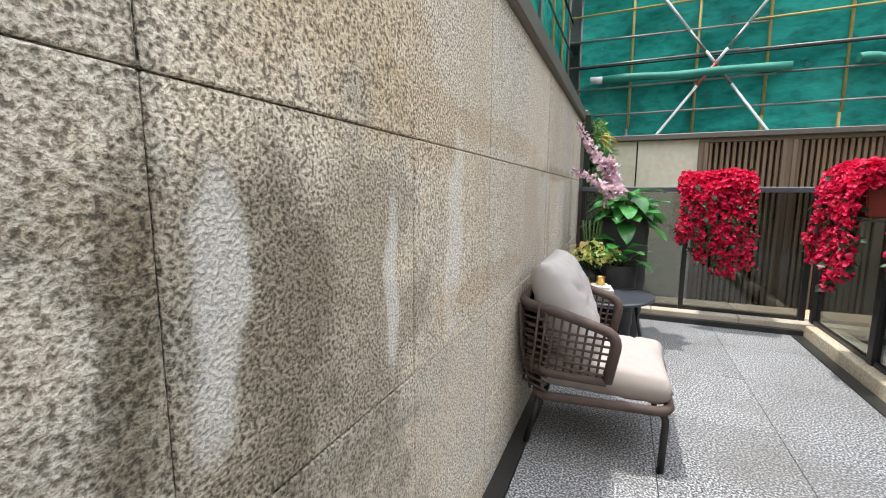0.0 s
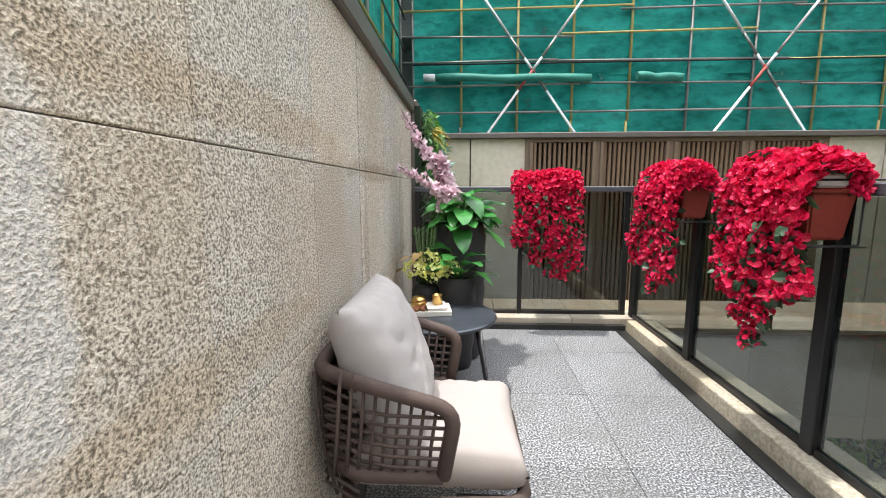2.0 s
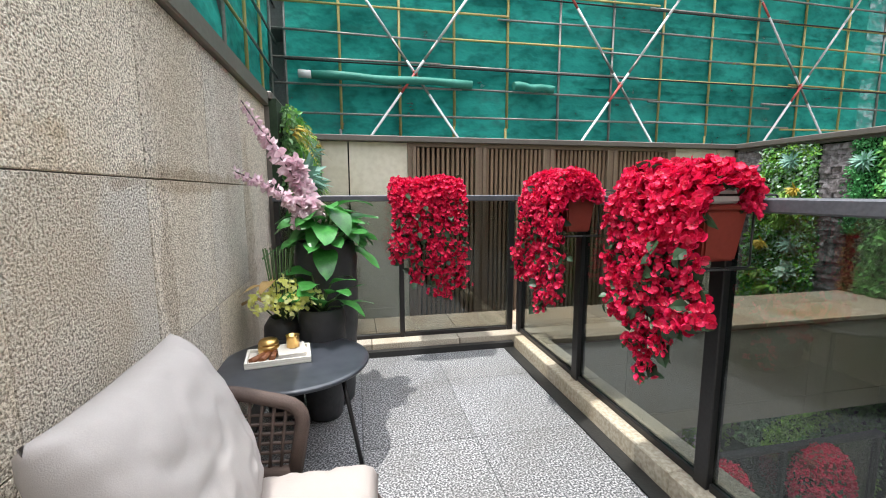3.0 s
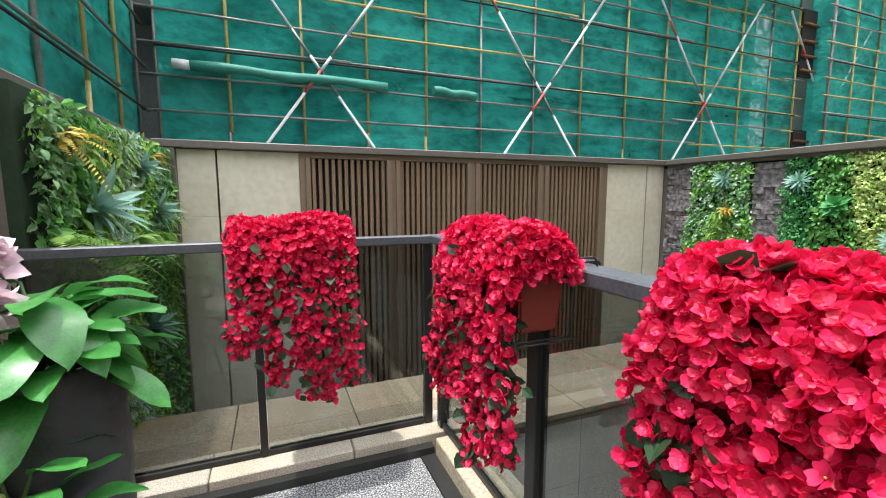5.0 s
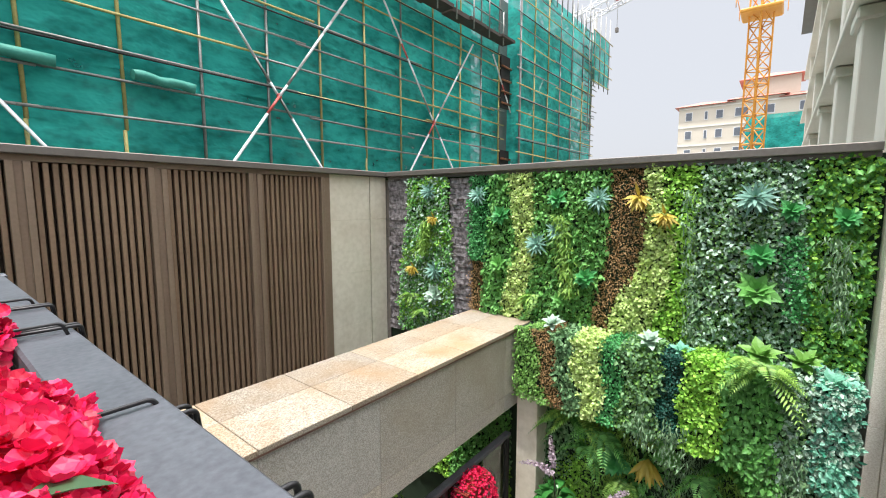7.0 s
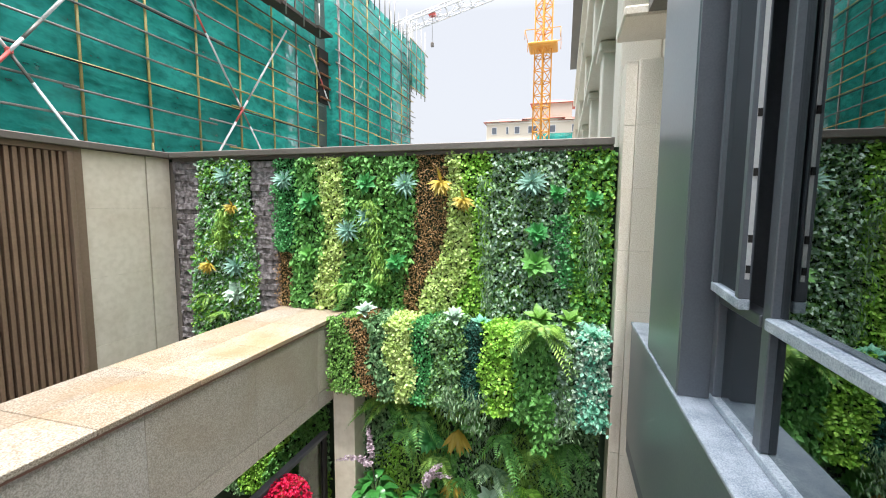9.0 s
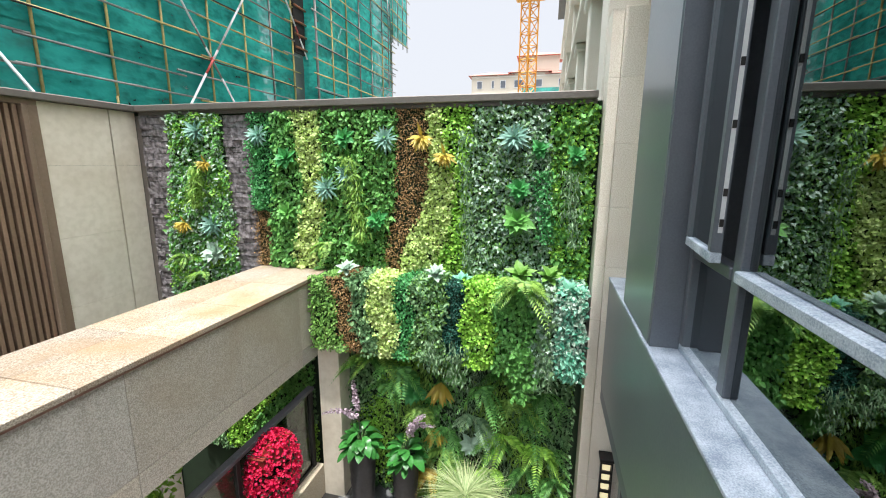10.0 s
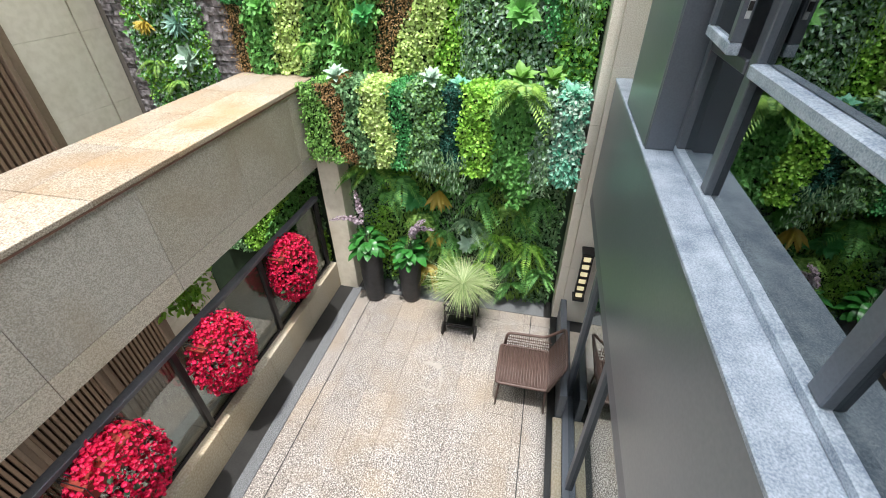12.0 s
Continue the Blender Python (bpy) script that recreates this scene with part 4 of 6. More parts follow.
def flower_box(at, turn, length, drop, seed, label, full=True, foam=False):
    """A planter hung on a rail: local y runs along the rail, local -x is the side on which the flowers hang."""
    g = random.Random(seed)
    t = thing("flower_box", at, label, "flower box", "red flower boxes on the railings", turn)
    half = length / 2
    bm = bmesh.new()
    for (za, wa), (zb, wb) in (((-0.2, 0.08), (-0.02, 0.1)),):
        v = [[bm.verts.new((sx * w * 0.85 - 0.11, sy * (half * 0.8 - (0.02 if z < -0.1 else 0)), z)) for sx, sy in ((-1, -1), (1, -1), (1, 1), (-1, 1))] for z, w in ((za, wa), (zb, wb))]
        bm.faces.new(v[0][::-1])
        for i in range(4):
            bm.faces.new((v[0][i], v[0][(i + 1) % 4], v[1][(i + 1) % 4], v[1][i]))
        bm.faces.new(v[1])
    bmesh.ops.bevel(bm, geom=bm.edges[:], offset=0.008, segments=2, affect="EDGES")
    part("planter", bm, M_TERRA, t, "red-brown plastic planter")
    part("planter_rim", boxm(-0.2, -0.015, -half * 0.82, half * 0.82, -0.02, -0.002, bevel=0.006), M_TERRA, t)
    if foam:
        part("foam", boxm(-0.17, -0.05, -half * 0.76, half * 0.76, 0.0, 0.055, bevel=0.01), M_FOAM, t, "white foam block")
    for sy in (-1, 1):
        y = sy * half * 0.78
        hook = bmesh.new()
        tube(hook, rounded([(0.1, y, 0.0), (0.09, y, 0.03), (-0.25, y, 0.03), (-0.23, y, -0.22), (0.0, y, -0.22), (0.0, y, 0.02)], 0.012), 0.004, 6)
        tube(hook, [(-0.23, y + sy * 0.03, -0.22), (0.0, y + sy * 0.03, -0.22)], 0.003, 5)
        tube(hook, rounded([(0.135, y - sy * 0.025, -0.03), (0.13, y - sy * 0.025, 0.012), (-0.06, y - sy * 0.025, 0.014)], 0.01), 0.0045, 6)
        tube(hook, rounded([(0.135, y - sy * 0.05, -0.03), (0.13, y - sy * 0.05, 0.012), (-0.06, y - sy * 0.05, 0.014)], 0.01), 0.0045, 6)
        part("wire_bracket", hook, M_POST, t, "black wire bracket hooked over the handrail")
    # places of the blooms
    spots = []
    total = 3000 if full else 1700
    strands = [((-0.9 + 0.3 * k + g.uniform(-0.1, 0.1)) * half, g.uniform(0.8, 1.0)) for k in range(7)]
    while len(spots) < total:
        if full and g.random() < 0.07:
            end = 1 if foam else g.choice((-1, 1))
            spots.append((Vector((-0.05 - 0.17 * g.random(), end * half * g.uniform(0.86, 1.02), g.uniform(-0.02, 0.09))), Vector((0, end, 0.5))))
            continue
        s = g.random() ** 0.9
        y = g.uniform(-1, 1) * half
        if full and s > 0.76:
            st = g.choice(strands)
            if s > st[1]:
                continue
            y = st[0] + g.gauss(0, 0.03)
        if not full:
            d = Vector([g.gauss(0, 1) for _ in range(3)]).normalized()
            q = Vector((-0.12 + 0.23 * d.x, half * 1.1 * d.y, -0.32 + 0.43 * d.z))
            q += d * g.uniform(-0.045, 0.025)
            spots.append((q, d + Vector((0, 0, 0.3))))
            continue
        p, nr = profile(s)
        z = p.y * (drop / 0.84 if p.y < 0 else 1)
        edge = max(0.0, abs(y) / half - 0.75) * 2.2
        lift = g.uniform(-0.035, 0.025) + 0.03 * noise.noise(Vector((y * 5 + seed, s * 6, 0)))
        if s < 0.6:
            z -= 0.09 * edge * edge
        spots.append((Vector((-p.x - nr.x * lift - 0.04, y, z + nr.y * lift)), Vector((-nr.x, g.uniform(-0.6, 0.6) + 0.7 * edge * (1 if y > 0 else -1), nr.y + 0.25))))
    singles = 300 if full else 0
    for pos, nr in spots[:singles]:
        b = new("bloom", g.choice(BLOOMS))
        d = (nr + Vector([g.gauss(0, 0.6) for _ in range(3)])).normalized()
        b.matrix_basis = Matrix.Translation(pos) @ d.to_track_quat("Z", "Y").to_matrix().to_4x4() @ Matrix.Rotation(g.uniform(0, 6.28), 4, "Z") @ Matrix.Scale(g.uniform(0.75, 1.25), 4)
        b.parent = t
    rest = spots[singles:]
    tv, tf = small_bloom_template()
    vs, fs = [], []
    for pos, nr in rest:
        d = (nr + Vector([g.gauss(0, 0.6) for _ in range(3)])).normalized()
        q = np.array(d.to_track_quat("Z", "Y").to_matrix() @ Matrix.Rotation(g.uniform(0, 6.28), 3, "Z")) * g.uniform(0.75, 1.15)
        o = len(vs)
        vs += (tv @ q.T + np.array(pos)).tolist()
        fs += [tuple(i + o for i in f) for f in tf]
    me = bpy.data.meshes.new("bloom_mass")
    me.from_pydata(vs, [], fs)
    me.materials.append(M_PETALS)
    bloom_mass = new("bloom_mass", me)
    bloom_mass.parent = t
    tagged(bloom_mass, kind="stuff")
    # leaves between and behind
    lr = np.random.default_rng(seed)
    low = [q for q in spots if q[0].z < (-0.12 if full else -0.3)]
    pick = [low[i] for i in lr.integers(0, len(low), 300 if full else 120)] + [spots[i] for i in lr.integers(0, len(spots), 90 if full else 60)]
    nl = len(pick)
    base = np.array([(p - n.normalized() * lr.uniform(-0.01, 0.03))[:] for p, n in pick])
    outw = np.array([n[:] for _, n in pick]) + lr.normal(0, 0.4, (nl, 3))
    me = scatter_mesh("leaves", T_ROUND, base, outw, lr.normal(0, 1, (nl, 3)) + np.array((0, 0, -0.8)), lr.uniform(0.035, 0.065, nl), lr, LEAF["boxleaf"])
    lv = new("leaves", me)
    lv.parent = t
    tagged(lv, kind="stuff")
    return t


flower_box((1.865, 3.8, 1.29), 0, 0.52, 0.76, 3, "trailing bright red artificial flowers in a planter on the railing")
flower_box((1.875, 2.85, 1.27), 0, 0.48, 0.78, 4, "trailing bright red artificial flowers in a planter with white foam showing", foam=True)
flower_box((1.085, 4.88, 1.28), 90, 0.56, 0.82, 5, "trailing bright red artificial flowers on the end railing")
for x, s in ((5.55, 11), (4.2, 12), (3.0, 13)):
    flower_box((x, 4.975, -1.6), 90, 0.62, 0.78, s, "deep red artificial flowers on the court railing", False)

# ---------------------------------------------------------------- scaffold and building under construction
SY = 12.72


def pole(parent, a, b, r, material, name="pole", label=""):
    return part(name, tube(bmesh.new(), [a, b], r, 6), material, parent, label)


def net_sheet(parent, origin, u, w, h, seed, sag=0.07):
    """One sheet of netting, w by h, bulging and creased between its ties."""
    bm = bmesh.new()
    nu, nv = 10, 10
    u = Vector(u)
    out = Vector((u.y, -u.x, 0))
    grid = []
    for j in range(nv + 1):
        row = []
        for i in range(nu + 1):
            s, t = i / nu, j / nv
            d = sag * math.sin(math.pi * s) * 0.6 + 0.1 * noise.noise(Vector((s * w * 1.1 + seed * 3.7, t * h * 1.6, seed)))
            row.append(bm.verts.new(Vector(origin) + u * (s * w) + Vector((0, 0, t * h)) - out * (0.02 + d * 0.8 - 0.06)))
        grid.append(row)
    for j in range(nv):
        for i in range(nu):
            bm.faces.new((grid[j][i], grid[j][i + 1], grid[j + 1][i + 1], grid[j + 1][i])).smooth = True
    return part("net", bm, M_NET, parent)


def scaffold(name, origin, u, xs, zs, top, seed, label):
    """Poles, ledgers and netting along direction u from origin."""
    g = random.Random(seed)
    sc = thing(name, (0, 0, 0), label, "scaffold")
    u = Vector(u)
    out = Vector((u.y, -u.x, 0))
    o = Vector(origin)
    for i, x in enumerate(xs):
        z = LOW
        while z < top:
            l = min(g.uniform(4.5, 6.5), top + 0.6 - z)
            pole(sc, o + u * (x + g.uniform(-0.03, 0.03)) + Vector((0, 0, z)) + out * 0.06, o + u * (x + g.uniform(-0.03, 0.03)) + Vector((0, 0, z + l)) + out * 0.06, 0.035,
                 M_BAMBOO if g.random() < 0.7 else M_STEEL, "upright")
            z += l
    for k, z in enumerate(zs):
        x = xs[0] - 0.4
        while x < xs[-1]:
            l = min(g.uniform(4, 6.2), xs[-1] + 0.4 - x)
            dz = g.uniform(-0.05, 0.05)
            pole(sc, o + u * x + Vector((0, 0, z + dz)) + out * 0.12, o + u * (x + l) + Vector((0, 0, z + dz + g.uniform(-0.06, 0.06))) + out * 0.12, 0.028,
                 M_BAMBOO if g.random() < 0.45 else M_STEEL, "ledger")
            x += l - 0.3
        if k % 3 == 1:
            pole(sc, o + u * xs[0] + Vector((0, 0, z - 0.07)) + out * 0.15, o + u * xs[-1] + Vector((0, 0, z - 0.05)) + out * 0.15, 0.02, M_BLACK, "rope", "black lashing rope")
    step = 2
    for i in range(0, len(xs) - 1, step):
        xa, xb = xs[i], xs[min(i + step, len(xs) - 1)]
        z = 0.6
        while z < top:
            h = min(1.85, top - z)
            if h > 0.3:
                net_sheet(sc, o + u * xa + Vector((0, 0, z)) - out * 0.03, u, xb - xa + 0.05, h + 0.06, g.uniform(0, 50))
            z += 1.8
    return sc


main_x = [-1.0, 0.25, 1.75, 3.15, 4.6, 6.1, 7.7, 9.25, 10.9, 12.5, 14.2, 15.9, 17.4, 18.85]
zs = [1.9, 2.55, 3.28, 3.95, 4.55, 5.15, 5.75, 6.4, 7.0, 7.6, 8.2, 8.85, 9.5, 10.1, 10.7, 11.3]
scaf = scaffold("scaffold", (0, SY, 0), (1, 0, 0), main_x, zs, 11.6, 1, "bamboo scaffold hung with green debris netting")
scaf2 = scaffold("scaffold", (19.7, 12.1, 0), (1, 0, 0), [0, 1.4, 2.9, 4.4, 6.0, 7.6, 9.2], zs, 11.9, 2, "bamboo scaffold corner wrapped in green netting")
pole(scaf2, (19.7, 12.04, LOW), (19.7, 12.04, 12.4), 0.05, M_STEEL, "upright")
net_sheet(scaf2, (19.72, 12.72, 1.0), (0, -1, 0), 0.62, 10.6, 4.4)
scaf3 = scaffold("scaffold", (-1.35, 5.6, 0), (0, 1, 0), [0, 1.5, 3.0, 4.4, 5.7, 6.9], [2.5, 3.3, 4.1, 4.9, 5.7, 6.5, 7.3, 8.1], 11.0, 3, "shaded scaffold side hung with dark green netting")
g = random.Random(5)
# projecting bare poles on the far corner
for k in range(16):
    z = 5 + 0.45 * k
    pole(scaf2, (27.6, 12.0, z), (29.0 + g.uniform(-0.3, 0.6), 12.0 + g.uniform(-0.2, 0.2), z + g.uniform(-0.1, 0.1)), 0.03, M_STEEL, "ledger")
for k in range(4):
    pole(scaf2, (28.1 + 0.35 * k, 11.95, 6 if k < 2 else 9), (28.1 + 0.35 * k, 11.95, 12.6 + g.uniform(0, 0.8)), 0.03, M_STEEL, "upright")
# the landing between the two faces: black boxes in place of its shaded depth, brown guard rails, and the deck at the
# top of the shell
landing = thing("scaffold_landing", (0, 0, 0), "dark stair landing with brown rails between netted scaffold faces", "scaffold")
part("shade_box", boxm(18.88, 19.66, 12.56, 12.66, 5.9, 8.2), M_BLACK, landing)
part("shade_box", boxm(18.88, 19.66, 12.56, 12.66, 2.6, 4.0), M_BLACK, landing)
for z in (3.1, 3.6, 6.1, 6.6, 7.1, 7.7):
    pole(landing, (18.86, 12.5, z), (19.68, 12.5, z + g.uniform(-0.03, 0.03)), 0.045, M_WOOD, "rail")
deck = thing("scaffold_deck", (0, 0, 0), "dark cluttered timber deck along the scaffold top", "scaffold")
for k in range(9):
    part("board", boxm(9.0 + 1.1 * k, 10.06 + 1.1 * k, 11.95 + g.uniform(-0.1, 0.05), 12.5, 8.45 + g.uniform(-0.05, 0.05), 8.6), M_SLATB, deck)
    pole(deck, (9.2 + 1.1 * k, 11.95, 8.2), (9.2 + 1.1 * k, 11.95, 9.4 + g.uniform(0, 1.2)), 0.03, M_STEEL, "upright")
for k in range(14):
    x = 19.2 + 0.68 * k
    pole(scaf2, (x, 11.95, 11.5), (x + g.uniform(-0.08, 0.08), 11.95, 12.7 + g.uniform(0, 1.0)), 0.03, M_STEEL, "upright")
for z in (8.7, 9.4, 10.1, 10.8, 11.5):
    pole(scaf2, (27.2, 11.4, z), (30.3 + g.uniform(-0.2, 0.4), 11.4, z + g.uniform(-0.05, 0.05)), 0.03, M_BAMBOO, "ledger")
for x in (27.4, 28.3, 29.2, 30.0):
    pole(scaf2, (x, 11.4, 8.4), (x, 11.4, 12.4 + g.uniform(-0.2, 0.5)), 0.03, M_STEEL, "upright")
net_sheet(scaf2, (27.3, 11.5, 8.7), (1, 0, 0), 2.8, 2.9, 8.8)
# tube braces in crosses
brace_group = "red and white cross braces on the scaffold"
for cx, cz in ((2.12, 4.3), (7.9, 4.3), (14.1, 4.55), (20.6, 4.6)):
    br = thing("cross_brace", (cx, SY - 0.2, cz), "crossed red and white steel tube braces", "brace", brace_group)
    for sx in (-1, 1):
        z0, z1 = LOW - cz + 2.9, 3.4
        def at(z, s=sx):
            return Vector((s * 0.72 * z, -0.03 * s, z))
        for a, b, m in ((z0, -0.5, M_WHITE), (-0.5, -0.02, M_RED if sx > 0 else M_STEEL), (-0.02, 0.3, M_WHITE), (0.3, 0.8, M_STEEL), (0.8, 1.9, M_WHITE), (1.9, 2.3, M_RED if sx < 0 else M_WHITE), (2.3, z1, M_WHITE)):
            pole(br, at(a), at(b), 0.034, m, "tube")
    part("coupler", boxm(-0.055, 0.055, -0.05, 0.05, -0.055, 0.055, bevel=0.015), M_RED, br)
# net-wrapped rolls on the ledgers
for xa, xb, z, white in ((-0.4, 3.6, 4.14, True), (4.75, 5.9, 4.12, False)):
    roll = thing("netting_roll", (0, 0, 0), "long rolled bundle of green netting on the scaffold", "netting")
    pts = [(xa + (xb - xa) * k / 8, SY - 0.2 + 0.03 * math.sin(k * 2.1), z - 0.05 * k / 8 + 0.02 * math.sin(k * 1.3)) for k in range(9)]
    part("roll", tube(bmesh.new(), pts, [0.1 + 0.012 * math.sin(k * 1.9) for k in range(9)], 10), mat("pale_green_plastic_roll", (0.02, 0.2, 0.15), (0.06, 0.3, 0.23), 0.6, 0, 2, 20), roll)
    if white:
        part("end", tube(bmesh.new(), [(xa - 0.3, SY - 0.2, z + 0.01), (xa, SY - 0.2, z)], 0.096, 10), M_WHITE, roll, "white end of the roll")
# concrete frame behind
bld = thing("building_shell", (0, 0, 0), "grey concrete building shell behind the scaffold", "building")
part("wall", boxm(-2.6, 18.6, SY + 1.3, SY + 1.6, LOW, 10.4), M_CONC, bld)
part("wall", boxm(18.6, 28.6, SY + 0.4, SY + 0.7, LOW, 11.0), M_CONC, bld)
part("wall", boxm(-2.9, -2.6, 5.6, SY + 1.6, LOW, 10.4), M_CONC, bld)
for k in range(12):
    x = -0.6 + 1.62 * k
    w = part("window", boxm(x, x + 0.95, SY + 1.24, SY + 1.296, 2.9, 4.6), M_WHITE if k % 3 == 0 else M_BLACK, bld)
    w = part("window", boxm(x, x + 0.95, SY + 1.24, SY + 1.296, 6.0, 7.7), M_WHITE if k % 4 == 1 else M_BLACK, bld)
for z in (2.2, 5.3, 8.4):
    part("slab_edge", boxm(-2.5, 18.5, SY + 0.25, SY + 1.29, z, z + 0.22), M_CONC, bld)

# ---------------------------------------------------------------- cranes, far houses


def lattice(bm, a, b, w, bay, r):
    """A square lattice of tubes from a to b."""
    a, b = Vector(a), Vector(b)
    d = (b - a).normalized()
    s = d.orthogonal().normalized()
    t = d.cross(s)
    cs = [s * i * w / 2 + t * j * w / 2 for i, j in ((-1, -1), (1, -1), (1, 1), (-1, 1))]
    n = max(1, int((b - a).length / bay))
    for c in cs:
        tube(bm, [a + c, b + c], r * 1.6, 4)
    for k in range(n):
        p, q = a.lerp(b, k / n), a.lerp(b, (k + 1) / n)
        for i in range(4):
            c, e = cs[i], cs[(i + 1) % 4]
            tube(bm, [p + c, q + e] if k % 2 else [p + e, q + c], r, 3)
            tube(bm, [p + c, p + e], r, 3)
    return bm


M_CRANE = mat("yellow_orange_crane_paint", (0.7, 0.28, 0.03), (0.8, 0.38, 0.06), 0.5)
crane = thing("tower_crane", (46.5, 4.6, LOW), "yellow lattice tower crane with a work platform", "crane")
part("mast", lattice(bmesh.new(), (0, 0, 0), (0, 0, 42), 1.15, 1.2, 0.055), M_CRANE, crane)
part("platform", boxm(-1.4, 1.4, -1.4, 1.4, 20.0, 20.3, bevel=0.1), M_CRANE, crane)
bm = bmesh.new()
for sx in (-1.65, 1.65):
    tube(bm, [(sx, -1.65, 21.3), (sx, 1.65, 21.3)], 0.04, 4)
    tube(bm, [(-1.65, sx, 21.3), (1.65, sx, 21.3)], 0.04, 4)
    for sy in (-1.65, 0, 1.65):
        tube(bm, [(sx, sy, 20.4), (sx, sy, 21.3)], 0.04, 4)
part("guard_rail", bm, M_CRANE, crane)
crane2 = thing("crane_jib", (55, 0, 0), "pale lattice crane jib with a hanging hook", "crane")
part("jib", lattice(bmesh.new(), (0, 29, 22.5), (1.5, -4, 31.5), 1.3, 1.5, 0.06), M_WHITE, crane2)
part("trolley", boxm(-0.4, 0.4, 18.3, 19.1, 25.0, 25.3), M_RED, crane2)
part("cable", tube(bmesh.new(), [(0, 18.7, 25.1), (0, 18.7, 21.8)], 0.03, 4), M_STEEL, crane2)
part("hook_block", boxm(-0.18, 0.18, 18.52, 18.88, 21.3, 21.85, bevel=0.06), M_COPING, crane2)
part("mast", lattice(bmesh.new(), (0, 33, LOW), (0, 33, 24), 1.5, 1.6, 0.07), M_WHITE, crane2)

M_STUCCO = mat("cream_stucco", (0.58, 0.51, 0.41), (0.64, 0.57, 0.47), 0.85, 0, 0.4, 5)
M_TILE = mat("faded_red_roof_tile", (0.42, 0.16, 0.12), (0.5, 0.22, 0.17), 0.8, 0, 1, 12)


def hip_roof(bm, x0, x1, y0, y1, z, h):
    v = [bm.verts.new(p) for p in ((x0, y0, z), (x1, y0, z), (x1, y1, z), (x0, y1, z), ((x0 + x1) / 2, y0 + (x1 - x0) / 2, z + h), ((x0 + x1) / 2, max(y1 - (x1 - x0) / 2, y0 + (x1 - x0) / 2 + 0.5), z + h))]
    for f in ((0, 1, 4), (1, 2, 5, 4), (2, 3, 5), (3, 0, 4, 5), (3, 2, 1, 0)):
        bm.faces.new([v[i] for i in f])
    return bm


apt = thing("apartment_house", (84, 0, 0), "cream apartment house with faded red hipped roofs", "house")
for y0, y1, zt in ((9.5, 16.8, 17.3), (3.0, 9.5, 17.6), (-2.5, 3.0, 17.2)):
    part("wall", boxm(0, 8, y0, y1, LOW, zt), M_STUCCO, apt)
    part("roof", hip_roof(bmesh.new(), -0.6, 8.6, y0 - 0.6, y1 + 0.6, zt + 0.02, 1.3), M_TILE, apt)
part("wall", boxm(1.5, 7, 1.2, 8.2, 17.3, 20.6), M_STUCCO, apt)
part("roof", hip_roof(bmesh.new(), 0.8, 7.6, 0.6, 8.8, 20.62, 1.2), M_TILE, apt)
for z in (2.4, 5.4, 8.4, 11.4, 14.4):
    part("cornice", boxm(-0.12, -0.003, -2.5, 16.8, z + 2.5, z + 2.7), M_PAPER, apt)
    for y, w in ((10.5, 1.0), (12.6, 0.5), (14.8, 1.0), (7.2, 1.8), (4.0, 1.4), (0.0, 1.2)):
        wd = part("window", boxm(-0.08, -0.004, y, y + w, z + 0.6, z + 2.0), M_WHITE, apt)
        part("pane", boxm(-0.1, -0.082, y + 0.08, y + w - 0.08, z + 0.7, z + 1.9), M_FRAME, wd)
fs = thing("far_building", (70, 0, 0), "far concrete building top wrapped in green netting", "building")
part("shell", boxm(0.3, 6, -1.2, 6.5, LOW, 12.2), M_CONC, fs)
net_sheet(fs, (0, 6.6, 7), (0, -1, 0), 8.0, 5.6, 3)

# ---------------------------------------------------------------- planted walls
rng = np.random.default_rng(21)
ZB = np.array([0.24, 0.63, 1.05, 1.52, 1.92])
BOUNDS = np.array([
    [7.33, 7.26, 7.19, 7.12, 7.12], [6.2, 6.21, 6.23, 6.3, 6.31], [5.9, 5.88, 5.9, 5.9, 5.88], [5.66, 5.62, 5.56, 5.52, 5.55],
    [5.32, 5.22, 5.11, 5.2, 5.26], [4.99, 4.86, 4.81, 4.86, 4.87], [4.06, 3.98, 3.89, 3.89, 3.87], [3.84, 3.66, 3.48, 3.47, 3.5],
    [3.37, 3.22, 3.16, 3.25, 3.32], [3.01, 3.0, 2.98, 2.98, 2.97], [2.31, 2.29, 2.3, 2.28, 2.3], [2.06, 2.07, 2.09, 2.1, 2.12]])
STRIPES = [None, ("spear", "fine", "pale"), None, ("emerald",), ("spear",), ("lime",), ("fine", "spear"), ("brown",), ("lime",), ("bright",), ("dark", "fine", "pale"), ("pale", "dark"), ("bright", "spear")]


def fill(kinds, mask, pts_all, normal, parent, label):
    for i, kind in enumerate(kinds):
        pts = pts_all[mask]
        share = KINDS[kind][2] / 6000 / len(kinds) * 1.6
        sel = pts[rng.random(len(pts)) < share]
        if len(sel):
            leaf_patch(kind + "_foliage", kind, sel, normal, parent, rng, label)


NAMES = {"lime": "yellow-green frilly foliage", "fine": "fine mid-green foliage", "bright": "bright green rounded foliage", "emerald": "trailing emerald foliage",
         "brown": "russet brown foliage", "dark": "dark grey-green leaves", "grey": "trailing grey-green foliage", "pale": "pale mint leaves",
         "teal": "turquoise leaves", "deepteal": "dense deep teal foliage", "fern": "feathery fern fronds", "spear": "mid-green pointed leaves"}
gw = thing("planted_wall", (0, 0, 0), "vertical garden of artificial plants in striped bands", "plant wall")
n = int(6000 * 6.05 * 2.05)
P = np.column_stack([np.full(n, 6.95), rng.uniform(1.64, 7.4, n), rng.uniform(-0.55, 2.0, n)])
